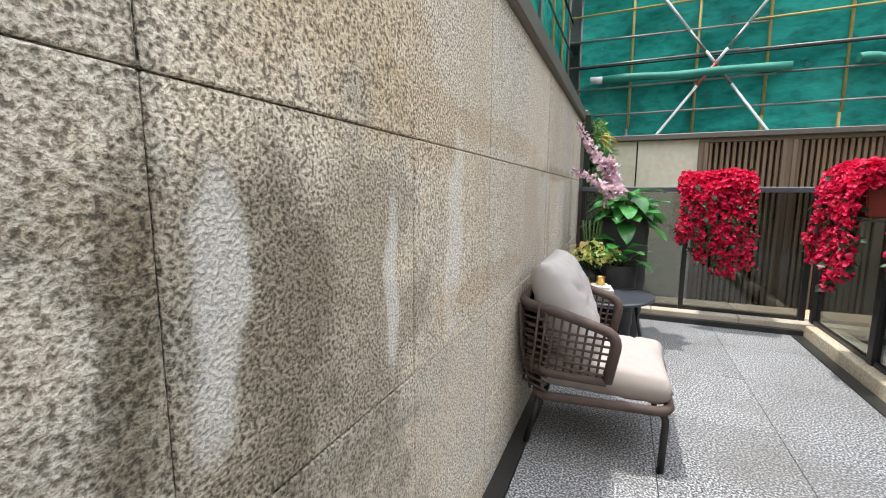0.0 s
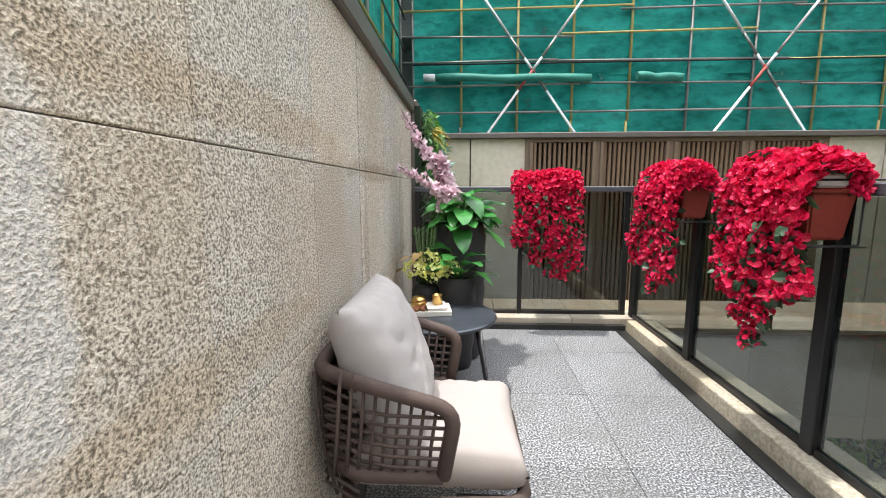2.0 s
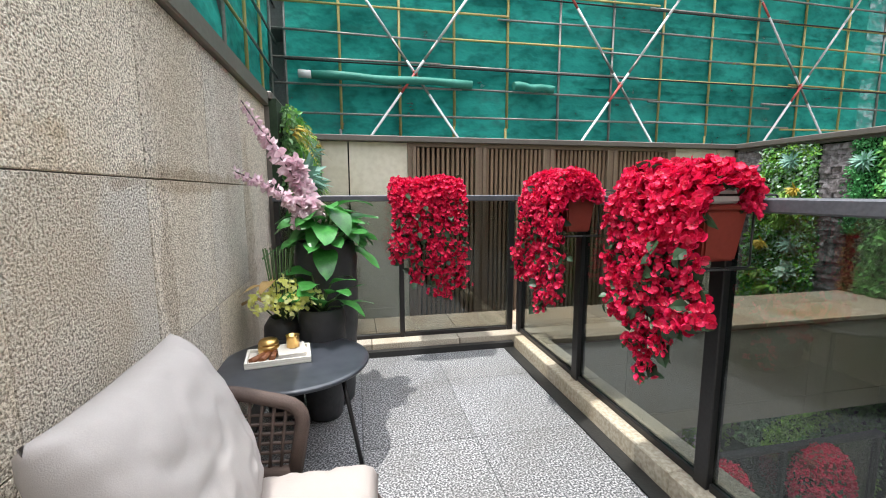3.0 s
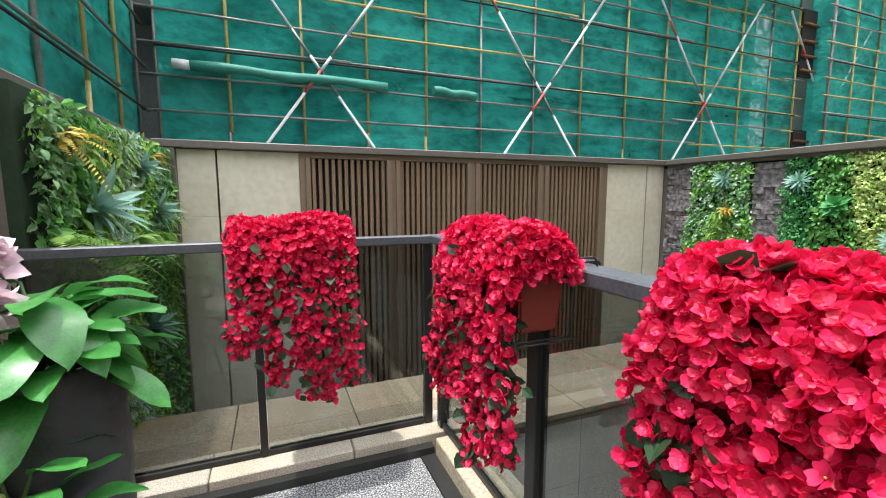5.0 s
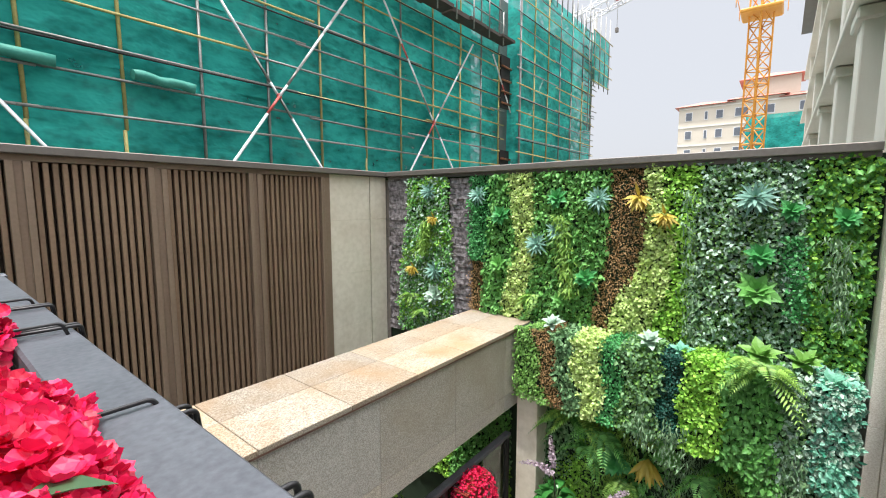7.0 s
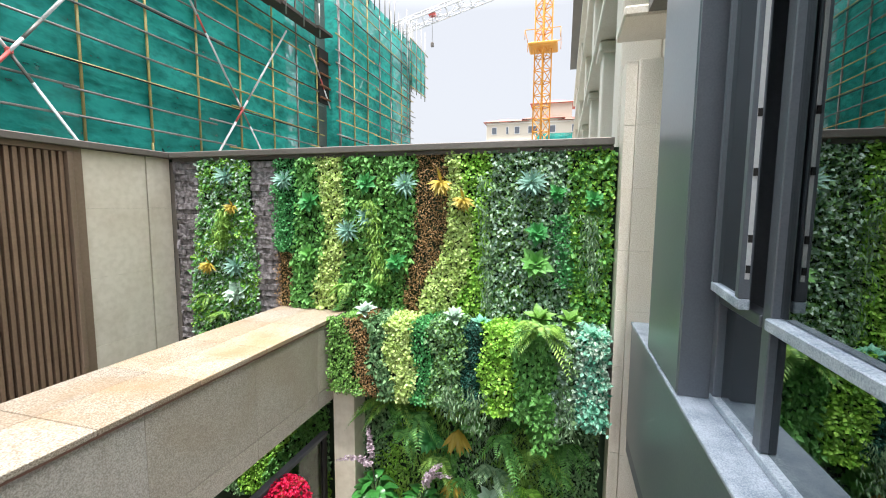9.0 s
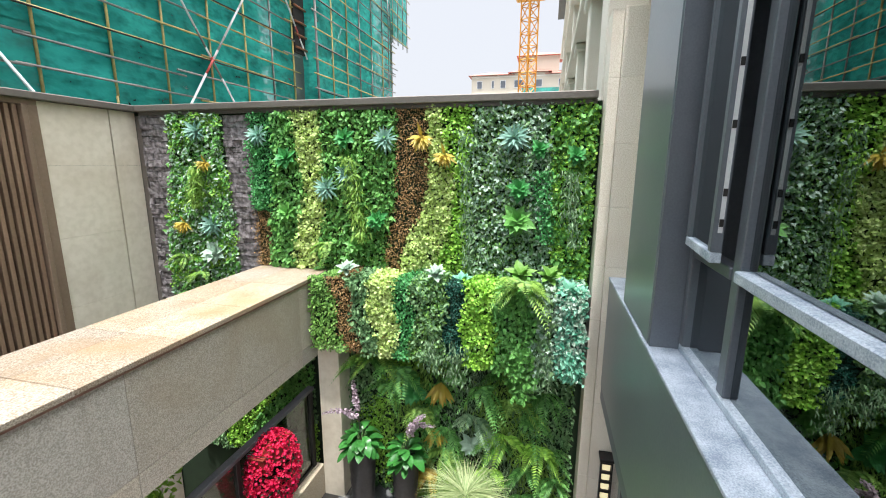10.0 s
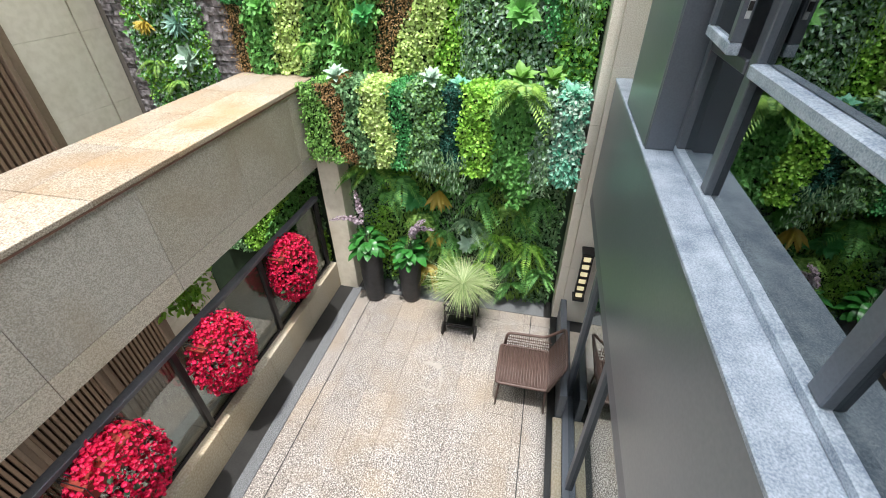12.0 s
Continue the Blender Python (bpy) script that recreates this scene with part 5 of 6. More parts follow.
bounds_at = np.array([np.interp(P[:, 2] + 0.06 * np.sin(P[:, 1] * 23 + i), ZB, BOUNDS[i]) for i in range(12)])
idx = (P[:, 1][None, :] < bounds_at + 0.022 * rng.normal(0, 1, n)[None, :]).sum(axis=0)
for i, kinds in enumerate(STRIPES):
    if kinds:
        m = (idx == i) & ((P[:, 2] > 0.0) | (P[:, 1] > 5.8))
        if i == 3:
            low = m & (P[:, 2] < 0.75)
            fill(("brown",), low, P, (-1, 0, 0), gw, NAMES["brown"])
            m &= ~low
        if i == 1:
            zone = np.sin(P[:, 2] * 7.0 + P[:, 1] * 3.0)
            fill(("bright",), m & (zone > 0.4), P, (-1, 0, 0), gw, NAMES["bright"])
        for k in kinds:
            fill((k,), m & (rng.random(n) < 1.0 / len(kinds) + 0.15), P, (-1, 0, 0), gw, NAMES[k])
# trailing strands over the stripes
for y0, z0, y1, z1, kind in ((4.45, 1.45, 4.3, 0.45, "fern"), (3.05, 1.75, 2.95, 0.1, "grey"), (2.18, 1.3, 2.1, 0.5, "emerald"), (1.9, 1.3, 1.8, 0.5, "grey"), (5.75, 1.6, 5.7, 0.8, "emerald"), (6.62, 1.3, 6.7, 0.8, "fern")):
    k = 420
    t = rng.random(k)
    pts = np.column_stack([np.full(k, 6.87) - 0.05 * rng.random(k), y0 + (y1 - y0) * t + rng.normal(0, 0.05, k), z0 + (z1 - z0) * t])
    leaf_patch(kind + "_strand", kind, pts, (-1, 0, 0), gw, rng, "trailing strand of " + NAMES[kind])

# planted ledge at beam height
ledge = thing("planted_ledge", (0, 0, 0), "projecting planted ledge in striped green and russet bands", "plant wall")
part("core", boxm(6.52, 6.94, 1.68, 4.84, -0.86, 0.0), M_MAT, ledge)
LB = [4.52, 4.3, 4.07, 3.76, 3.55, 3.18, 2.97, 2.6, 2.2, 1.97]
LK = [("fine",), ("brown",), ("dark",), ("lime",), ("emerald",), ("dark", "fine"), ("deepteal",), ("bright",), ("spear",), ("dark", "pale"), ("teal", "pale")]
n = int(6000 * 3.35 * 0.97)
P = np.column_stack([np.full(n, 6.5), rng.uniform(1.66, 4.86, n), rng.uniform(-0.9, 0.05, n)])
slant = P[:, 1] - 0.2 * (P[:, 2] + 0.4) * (P[:, 1] > 3.9) + 0.04 * np.sin(P[:, 2] * 9 + P[:, 1] * 5) + 0.02 * rng.normal(0, 1, n)
idx = sum((slant < b).astype(int) for b in LB)
T = np.column_stack([rng.uniform(6.48, 6.92, n // 2), rng.uniform(1.66, 4.7, n // 2), np.full(n // 2, 0.0)])
tidx = sum((T[:, 1] < b).astype(int) for b in LB)
for i, kinds in enumerate(LK):
    for k in kinds:
        fill((k,), (idx == i) & (rng.random(n) < 1.0 / len(kinds) + 0.15), P, (-1, 0, 0), ledge, NAMES[k])
        fill((k,), (tidx == i), T, (-0.3, 0, 1), ledge, NAMES[k])
for y, l, kind in ((3.02, 0.5, "grey"), (2.28, 0.6, "spear"), (2.05, 0.45, "grey"), (3.3, 0.35, "grey"), (1.8, 0.3, "teal")):
    k = int(500 * l)
    t = rng.random(k)
    pts = np.column_stack([6.42 + 0.05 * rng.random(k), y + rng.normal(0, 0.07, k), -0.6 - l * t])
    leaf_patch(kind + "_strand", kind, pts, (-1, 0, 0), ledge, rng, "hanging strand of " + NAMES[kind])

# lower planted wall
gl = thing("planted_wall", (0, 0, 0), "shaded lower vertical garden of ferns and ivy", "plant wall")
n = int(6000 * 2.95 * 2.3)
P = np.column_stack([np.full(n, 6.95), rng.uniform(1.68, 4.6, n), rng.uniform(LOW, -0.8, n)])
zone = np.floor((P[:, 1] - 1.68) / 0.42 + 0.7 * np.sin(P[:, 2] * 2.6 + P[:, 1]) + 0.25 * rng.normal(0, 1, n)).astype(int) % 7
thin = rng.random(n) < 0.62
for i, k in enumerate(("dark", "fern", "grey", "spear", "fern", "bright", "dark")):
    fill((k,), (zone == i) & thin, P, (-1, 0, 0), gl, NAMES[k])
# planting under the beam, seen past the court railing
n = int(6000 * 1.8 * 2.2)
P = np.column_stack([np.full(n, 6.95), rng.uniform(5.15, 7.1, n), rng.uniform(-2.9, -0.5, n)])
zone = np.floor(P[:, 1] * 2.2 + 0.7 * np.sin(P[:, 2] * 3)).astype(int) % 3
for i, k in enumerate(("spear", "bright", "dark")):
    fill((k,), zone == i, P, (-1, 0, 0), gl, NAMES[k])

# west planted wall
gwest = thing("planted_wall", (0, 0, 0), "vertical garden of artificial ferns and yucca beyond the railing", "plant wall")
n = int(6000 * 2.55 * 3.2)
P = np.column_stack([np.full(n, -0.02), rng.uniform(5.0, 7.58, n), rng.uniform(-1.4, 2.0, n)])
zone = np.floor((P[:, 1] - 5.0) * 2.4 + 0.8 * np.sin(P[:, 2] * 2.4) + 0.3 * rng.normal(0, 1, n)).astype(int) % 5
gap = (P[:, 1] > 5.84) & (P[:, 1] < 6.0) & (P[:, 2] > 0.9)
for i, k in enumerate(("spear", "fern", "pale", "bright", "dark")):
    fill((k,), (zone == i) & ~gap, P, (1, 0, 0), gwest, NAMES[k])


# ---------------------------------------------------------------- single wall plants


def rosette(name, at, axis, count, length, template, kind, label, category, seed, spread=1.0, droop=0.0):
    """A rosette of long leaves that spring from one point along axis."""
    r = np.random.default_rng(seed)
    t = thing(name, at, label, category)
    ax = Vector(axis).normalized()
    q = ax.to_track_quat("Z", "Y").to_matrix()
    for k in range(count):
        a = 2.399 * k
        tilt = spread * (0.25 + 1.15 * (k + 0.5) / count)
        d = q @ Vector((math.sin(tilt) * math.cos(a), math.sin(tilt) * math.sin(a), math.cos(tilt)))
        d.z -= droop
        me = scatter_mesh("leaf", template, np.zeros((1, 3)), np.array([(ax + Vector((0, 0, 0.5)))[:]]), np.array([d[:]]), np.array([length * r.uniform(0.8, 1.15)]), r, LEAF[kind])
        ob = new("leaf", me)
        ob.parent = t
    return t


def frond_plant(name, at, axis, count, length, kind, label, seed):
    """A fern: arching fronds with rows of leaflets."""
    r = np.random.default_rng(seed)
    t = thing(name, at, label, "fern")
    ax = Vector(axis).normalized()
    for k in range(count):
        side = Vector((0, r.uniform(-1.3, 1.3), r.uniform(-0.5, 0.8)))
        d = (ax * r.uniform(0.35, 0.9) + side).normalized()
        lk = length * r.uniform(0.65, 1.15)
        spine = [d * (lk * s) + Vector((0, 0, -0.8 * lk * s * s)) for s in np.linspace(0, 1, 20)]
        w = d.cross(Vector((0, 0, 1))).normalized()
        base, up, size = [], [], []
        for i, p in enumerate(spine[1:]):
            s = (i + 1) / 19
            for sg in (-1, 1):
                base.append(p[:])
                up.append((w * sg + d * 0.5 + Vector((0, 0, -0.25)))[:])
                size.append(length * 0.19 * math.sin(math.pi * min(1, s * 0.85 + 0.12)))
        me = scatter_mesh("frond", T_LANCE, np.array(base), np.tile(np.array([(ax + Vector((0, 0, 0.8)))[:]]), (len(base), 1)), np.array(up), np.array(size), r, LEAF[kind])
        ob = new("frond", me)
        ob.parent = t
        tagged(ob, kind="stuff")
    return t


for k, (y, z, s) in enumerate(((5.7, 1.7, 0.24), (4.78, 1.05, 0.25), (4.5, 1.23, 0.23), (4.0, 1.63, 0.25), (2.5, 1.64, 0.28), (6.62, 1.76, 0.25), (6.51, 0.53, 0.26))):
    rosette("agave", (6.87, y, z), (-1, 0, 0.15), 34, s * 0.68, T_LANCE, "agave", "blue-green spiky artificial agave on the planted wall", "succulent", 40 + k)
for k, (y, z, s) in enumerate(((6.54, 1.36, 0.2), (6.98, 0.54, 0.22), (3.55, 1.66, 0.26), (3.28, 1.46, 0.24))):
    rosette("bromeliad", (6.87, y, z), (-1, 0, 0.3), 24, s * 0.7, T_LANCE, "gold", "golden yellow artificial bromeliad on the planted wall", "bromeliad", 60 + k, 0.8, 0.6)
for k, (y, z, s, kind) in enumerate(((5.32, 1.42, 0.2, "emerald"), (4.52, 1.65, 0.18, "emerald"), (4.12, 0.68, 0.19, "emerald"), (4.42, 0.35, 0.18, "spear"), (2.42, 1.08, 0.19, "emerald"), (2.43, 0.73, 0.25, "spear"),
                                     (1.84, 1.45, 0.15, "emerald"), (2.22, 1.52, 0.15, "emerald"), (6.5, 0.14, 0.24, "pale"), (5.36, 0.73, 0.18, "spear"))):
    rosette("leafy_plant", (6.86, y, z), (-1, 0, 0.2), 17, s * 0.8, T_OVAL, kind, "broad-leaved artificial plant on the planted wall", "foliage plant", 80 + k, 0.9)
for k, (y, z, l) in enumerate(((7.04, 0.08, 0.3), (4.81, 0.35, 0.3), (6.75, -0.15, 0.3), (5.75, -0.05, 0.25))):
    frond_plant("fern", (6.88, y, z), (-1, 0, 0.3), 9, l, "fern", "green artificial fern on the planted wall", 100 + k)
for k, (x, y, z, s, kind) in enumerate(((6.56, 4.4, 0.1, 0.2, "pale"), (6.56, 3.3, 0.12, 0.2, "pale"), (6.6, 3.0, 0.06, 0.16, "teal"), (6.66, 2.36, 0.14, 0.24, "fine"), (6.66, 2.05, 0.14, 0.22, "fine"), (6.55, 1.85, 0.03, 0.2, "teal"))):
    rosette("leafy_plant", (x, y, z), (-0.5, 0, 1), 12, s * 0.75, T_OVAL, kind, "broad-leaved artificial plant on the planted ledge", "foliage plant", 120 + k, 0.9)
frond_plant("fern", (6.42, 2.34, 0.12), (-1, 0, 0.5), 16, 0.46, "fern", "large light green artificial fern on the planted ledge", 131)
for k, (y, z, l) in enumerate(((4.3, -1.1, 0.5), (4.0, -1.5, 0.45), (2.5, -1.2, 0.42), (2.15, -1.7, 0.4), (3.2, -2.0, 0.4), (2.6, -2.1, 0.4), (2.2, -2.4, 0.4), (1.95, -2.1, 0.35))):
    frond_plant("fern", (6.86, y, z), (-1, 0, 0.3), 7, l, "spear", "dark green artificial fern on the lower planted wall", 140 + k)
for k, (y, z, l, kind) in enumerate(((4.15, -1.05, 0.55, "fern"), (3.8, -1.2, 0.5, "spear"), (3.55, -1.75, 0.4, "fern"), (2.75, -1.35, 0.42, "spear"), (2.35, -1.45, 0.45, "fern"), (2.0, -1.3, 0.4, "spear"),
                                         (2.85, -1.75, 0.4, "grey"), (2.45, -1.95, 0.42, "bright"), (2.05, -2.05, 0.4, "bright"), (1.85, -2.45, 0.36, "spear"), (2.65, -2.45, 0.42, "bright"), (3.25, -2.3, 0.42, "fern"),
                                         (3.45, -2.6, 0.36, "gold"), (2.25, -2.75, 0.34, "spear"), (3.05, -2.7, 0.34, "bright"))):
    frond_plant("fern", (6.8, y, z), (-1, 0, 0.25), 9, l, kind, "arching artificial fern on the lower planted wall", 210 + k)
for k, (y, z, s, kind) in enumerate(((2.72, -2.0, 0.17, "pale"), (2.6, -2.2, 0.16, "grey"), (2.9, -2.15, 0.15, "pale"), (3.65, -1.5, 0.2, "emerald"), (2.3, -1.15, 0.18, "dark"), (3.1, -1.2, 0.18, "spear"))):
    rosette("leafy_plant", (6.82, y, z), (-1, 0, 0.2), 16, s, T_OVAL, kind, "broad-leaved artificial plant on the lower planted wall", "foliage plant", 240 + k, 0.9)
rosette("bromeliad", (6.84, 3.3, -1.35), (-1, 0, -0.3), 14, 0.3, T_LANCE, "gold", "amber hanging bromeliad on the lower planted wall", "bromeliad", 160, 0.7, 0.6)
rosette("bromeliad", (6.84, 3.35, -2.0), (-1, 0, -0.3), 14, 0.25, T_LANCE, "gold", "amber hanging bromeliad on the lower planted wall", "bromeliad", 161, 0.7, 0.6)
for k, (y, z, l, kind) in enumerate(((5.25, 1.8, 0.26, "gold"), (6.95, 1.85, 0.22, "gold"), (5.15, 1.3, 0.34, "fern"), (6.3, 1.2, 0.4, "fern"), (6.9, 1.1, 0.35, "fern"), (5.6, 1.2, 0.4, "fern"), (7.2, 1.45, 0.3, "fern"))):
    frond_plant("fern", (0.05, y, z), (1, 0, 0.4), 10, l, kind, "golden fern on the planted wall" if kind == "gold" else "green fern on the planted wall", 170 + k)
for k, (y, z, s) in enumerate(((5.5, 1.45, 0.28), (6.9, 1.4, 0.22), (6.5, 1.75, 0.2), (6.4, 0.5, 0.26))):
    rosette("yucca", (0.05, y, z), (1, 0, 0.2), 24, s, T_LANCE, "agave", "blue-green spiky artificial yucca on the planted wall", "succulent", 190 + k)

# ---------------------------------------------------------------- lounge chair


def pillow(bm, w, h, t, nx=34, ny=34, puff=4):
    """A stuffed cushion in the local xy plane with pinched corners."""
    grid = {}
    for s in (1, -1):
        for j in range(ny + 1):
            for i in range(nx + 1):
                u, v = 2 * i / nx - 1, 2 * j / ny - 1
                edge = i in (0, nx) or j in (0, ny)
                if edge and s == -1:
                    grid[s, i, j] = grid[1, i, j]
                    continue
                pin = 1 - 0.05 * (1 - abs(u) ** 2) * abs(v) ** 6
                pin2 = 1 - 0.05 * (1 - abs(v) ** 2) * abs(u) ** 6
                z = 0 if edge else s * t / 2 * ((1 - abs(u) ** puff) * (1 - abs(v) ** puff)) ** 0.45
                z += 0 if edge else 0.006 * noise.noise(Vector((u * 2.6 + 0.3, v * 2.6, s * 2.3))) + 0.007 * noise.noise(Vector((u * 7 + v * 3, v * 5, s))) - 0.009 * max(0.0, 1 - abs(noise.noise(Vector((u * 2.2 + v, v * 1.4 - u, s + 5.0)))) * 9)
                grid[s, i, j] = bm.verts.new((u * w / 2 * pin2, v * h / 2 * pin, z))
        for j in range(ny):
            for i in range(nx):
                f = bm.faces.new([grid[s, a, b] for a, b in ((i, j), (i + 1, j), (i + 1, j + 1), (i, j + 1))])
                f.smooth = True
    return bm


chair = thing("lounge_chair", (0.255, 2.49, 0), "brown rope-woven lounge chair with off-white cushions", "chair")
bm = pillow(bmesh.new(), 0.58, 0.58, 0.15, puff=10)
bm.transform(pose(0.04, 0, 0.375))
part("seat_cushion", bm, M_CUSH, chair, "off-white seat cushion", True)
bm = pillow(bmesh.new(), 0.58, 0.54, 0.25, puff=3)
bm.transform(pose(-0.16, 0, 0.655, 90, 0, 90) @ pose(0, 0, 0, -22, 0, 0))
part("back_cushion", bm, M_PILLOW, chair, "light grey linen back cushion", True)
seat_rail = rounded([(0.32, -0.3, 0.3), (0.32, 0.3, 0.3), (-0.25, 0.3, 0.27), (-0.3, 0.0, 0.27), (-0.25, -0.3, 0.27)], 0.07, True)
part("seat_frame", tube(bmesh.new(), seat_rail, 0.022, 8, True), M_ROPE, chair)
arm = rounded([(0.06, -0.325, 0.4), (0.1, -0.33, 0.62), (-0.14, -0.34, 0.69), (-0.34, -0.26, 0.71), (-0.35, 0.26, 0.71), (-0.14, 0.34, 0.69), (0.1, 0.33, 0.62), (0.06, 0.325, 0.4)], 0.07)
part("arm_frame", tube(bmesh.new(), arm, 0.024, 8), M_ROPE, chair, "rope-wrapped arm and back rail")
for sy in (-1, 1):
    part("side_rail", tube(bmesh.new(), rounded([(0.06, sy * 0.325, 0.4), (-0.2, sy * 0.33, 0.4), (-0.31, sy * 0.25, 0.42)], 0.05), 0.022, 8), M_ROPE, chair)
    bm = bmesh.new()
    for k in range(10):
        x = 0.06 - 0.036 * k
        tube(bm, [(x + 0.02, sy * 0.328, 0.63 + 0.012 * k), (x, sy * 0.33, 0.5), (x - 0.01, sy * 0.328, 0.4)], 0.006, 5)
    for k in range(6):
        z = 0.435 + 0.033 * k
        tube(bm, [(0.08, sy * 0.332, z - 0.005), (-0.1, sy * 0.338, z + 0.003), (-0.3, sy * 0.3, z + 0.012)], 0.006, 5)
    part("rope_weave", bm, M_ROPE, chair, "open grid of brown rope")
    part("front_leg", tube(bmesh.new(), rounded([(0.1, sy * 0.27, 0.285), (0.31, sy * 0.27, 0.285), (0.3, sy * 0.27, 0.0)], 0.06), 0.016, 8), M_POST, chair, "black bent steel leg")
    part("back_leg", tube(bmesh.new(), [(-0.24, sy * 0.25, 0.27), (-0.3, sy * 0.27, 0.0)], 0.016, 8), M_POST, chair, "black steel leg")
bm = bmesh.new()
for k in range(17):
    y = -0.26 + 0.0325 * k
    tube(bm, [(-0.35, y, 0.7), (-0.34, y, 0.5), (-0.29, y, 0.28)], 0.006, 5)
for k in range(12):
    z = 0.31 + 0.033 * k
    tube(bm, [(-0.2, -0.33, z), (-0.33, -0.24, z), (-0.345, 0, z), (-0.33, 0.24, z), (-0.2, 0.33, z)], 0.006, 5)
part("back_weave", bm, M_ROPE, chair, "open grid of brown rope")

# ---------------------------------------------------------------- round table and what stands on it
table = thing("side_table", (0.22, 3.57, 0), "round black marbled side table with thin steel legs", "table")
part("table_top", lathe(bmesh.new(), [(0.0005, 0.462), (0.335, 0.462), (0.355, 0.468), (0.362, 0.478), (0.358, 0.487), (0.34, 0.49), (0.0005, 0.49)], 48), M_TABLE, table)
for k in range(3):
    a = math.radians(-32 + 120 * k)
    part("leg", tube(bmesh.new(), [(0.27 * math.cos(a), 0.27 * math.sin(a), 0.462), (0.37 * math.cos(a), 0.37 * math.sin(a), 0.0)], 0.011, 8), M_POST, table)
part("ring", tube(bmesh.new(), [(0.27 * math.cos(t), 0.27 * math.sin(t), 0.455) for t in np.linspace(0, 2 * math.pi, 24, endpoint=False)], 0.008, 6, True), M_POST, table)

TZ = 0.49
tray = thing("tray", (0.14, 3.6, TZ), "pale marble tray with a raised rim on the table", "tray", turn=8)
part("base", boxm(-0.15, 0.15, -0.1, 0.1, 0, 0.012, bevel=0.003), M_PAPER, tray)
for a in (boxm(-0.15, 0.15, -0.1, -0.088, 0.013, 0.03), boxm(-0.15, 0.15, 0.088, 0.1, 0.013, 0.03), boxm(-0.15, -0.138, -0.087, 0.087, 0.013, 0.03), boxm(0.138, 0.15, -0.087, 0.087, 0.013, 0.03)):
    part("rim", a, M_PAPER, tray)
book = thing("book", (0.2, 3.61, TZ + 0.013), "closed cream book lying on the tray", "book", turn=12)
part("cover", boxm(-0.065, 0.065, -0.08, 0.08, 0, 0.004), M_PAPER, book)
part("paper_block", boxm(-0.06, 0.06, -0.077, 0.077, 0.004, 0.028), M_FOAM, book)
part("cover", boxm(-0.065, 0.065, -0.08, 0.08, 0.028, 0.033, bevel=0.001), M_PAPER, book)
cup = thing("brass_cup", (0.205, 3.63, TZ + 0.046), "small brass cup standing on the book", "cup")
part("body", lathe(bmesh.new(), [(0.028, 0.0), (0.032, 0.004), (0.032, 0.058), (0.034, 0.062), (0.029, 0.062), (0.027, 0.01), (0.0005, 0.008)], 24), M_GOLD, cup)
bowl = thing("brass_jar", (0.085, 3.65, TZ + 0.012), "squat lidded brass jar on the tray", "jar")
part("body", lathe(bmesh.new(), [(0.04, 0.0), (0.05, 0.01), (0.052, 0.04), (0.046, 0.052), (0.0005, 0.052)], 24), M_GOLD, bowl)
part("lid", lathe(bmesh.new(), [(0.05, 0.053), (0.05, 0.06), (0.04, 0.075), (0.02, 0.08), (0.0005, 0.081)], 24), M_GOLD, bowl)
for k in range(3):
    st = thing("cinnamon_stick", (0.05 + 0.035 * k, 3.555 + 0.01 * k, TZ + 0.028), "short brown bark roll on the tray", "ornament", "bark rolls", 60 + 15 * k)
    part("bark", tube(bmesh.new(), [(-0.045, 0, 0), (0.045, 0, 0)], 0.014, 9), M_WOOD, st)

# ---------------------------------------------------------------- plants in vases


def big_leaf(seed, length, width):
    """A broad ribbed leaf that arches over, with a wavy edge."""
    r = random.Random(seed)
    bm = bmesh.new()
    n = 9
    rows = []
    bend, twist = r.uniform(0.5, 1.3), r.uniform(-0.3, 0.3)
    for i in range(n + 1):
        t = i / n
        w = width * (math.sin(math.pi * min(1, t * 0.93 + 0.05)) ** 0.75) * (1 if i < n else 0.02)
        z = 0.25 * t - bend * 0.55 * t * t
        row = []
        for q in (-1, -0.5, 0, 0.5, 1):
            row.append(bm.verts.new((w * q * length, t * length * (1 - 0.12 * bend * t), (z + 0.3 * abs(q) * w * (1 - t) + twist * q * w + 0.025 * math.sin(9 * t + q * 2 + seed) * abs(q)) * length)))
        rows.append(row)
    for a, b in zip(rows, rows[1:]):
        for k in range(4):
            bm.faces.new((a[k], a[k + 1], b[k + 1], b[k])).smooth = True
    me = bpy.data.meshes.new("leaf")
    bm.to_mesh(me)
    bm.free()
    return me


def vase_body(t, r0, r1, h):
    prof = [(r0 * 0.9, 0), (r0, 0.02)]
    for k in range(1, 12):
        s = k / 12
        prof.append((r0 + (r1 - r0) * math.sin(s * math.pi * 0.62) + 0.004 * math.sin(k * 2.4), 0.02 + (h - 0.04) * s))
    prof += [(r1 * 0.93, h - 0.015), (r1 * 0.9, h), (r1 * 0.84, h), (r1 * 0.82, h - 0.05), (0.0005, h - 0.06)]
    return part("vase", lathe(bmesh.new(), prof, 36), M_VASE, t, "tall matt black vase")


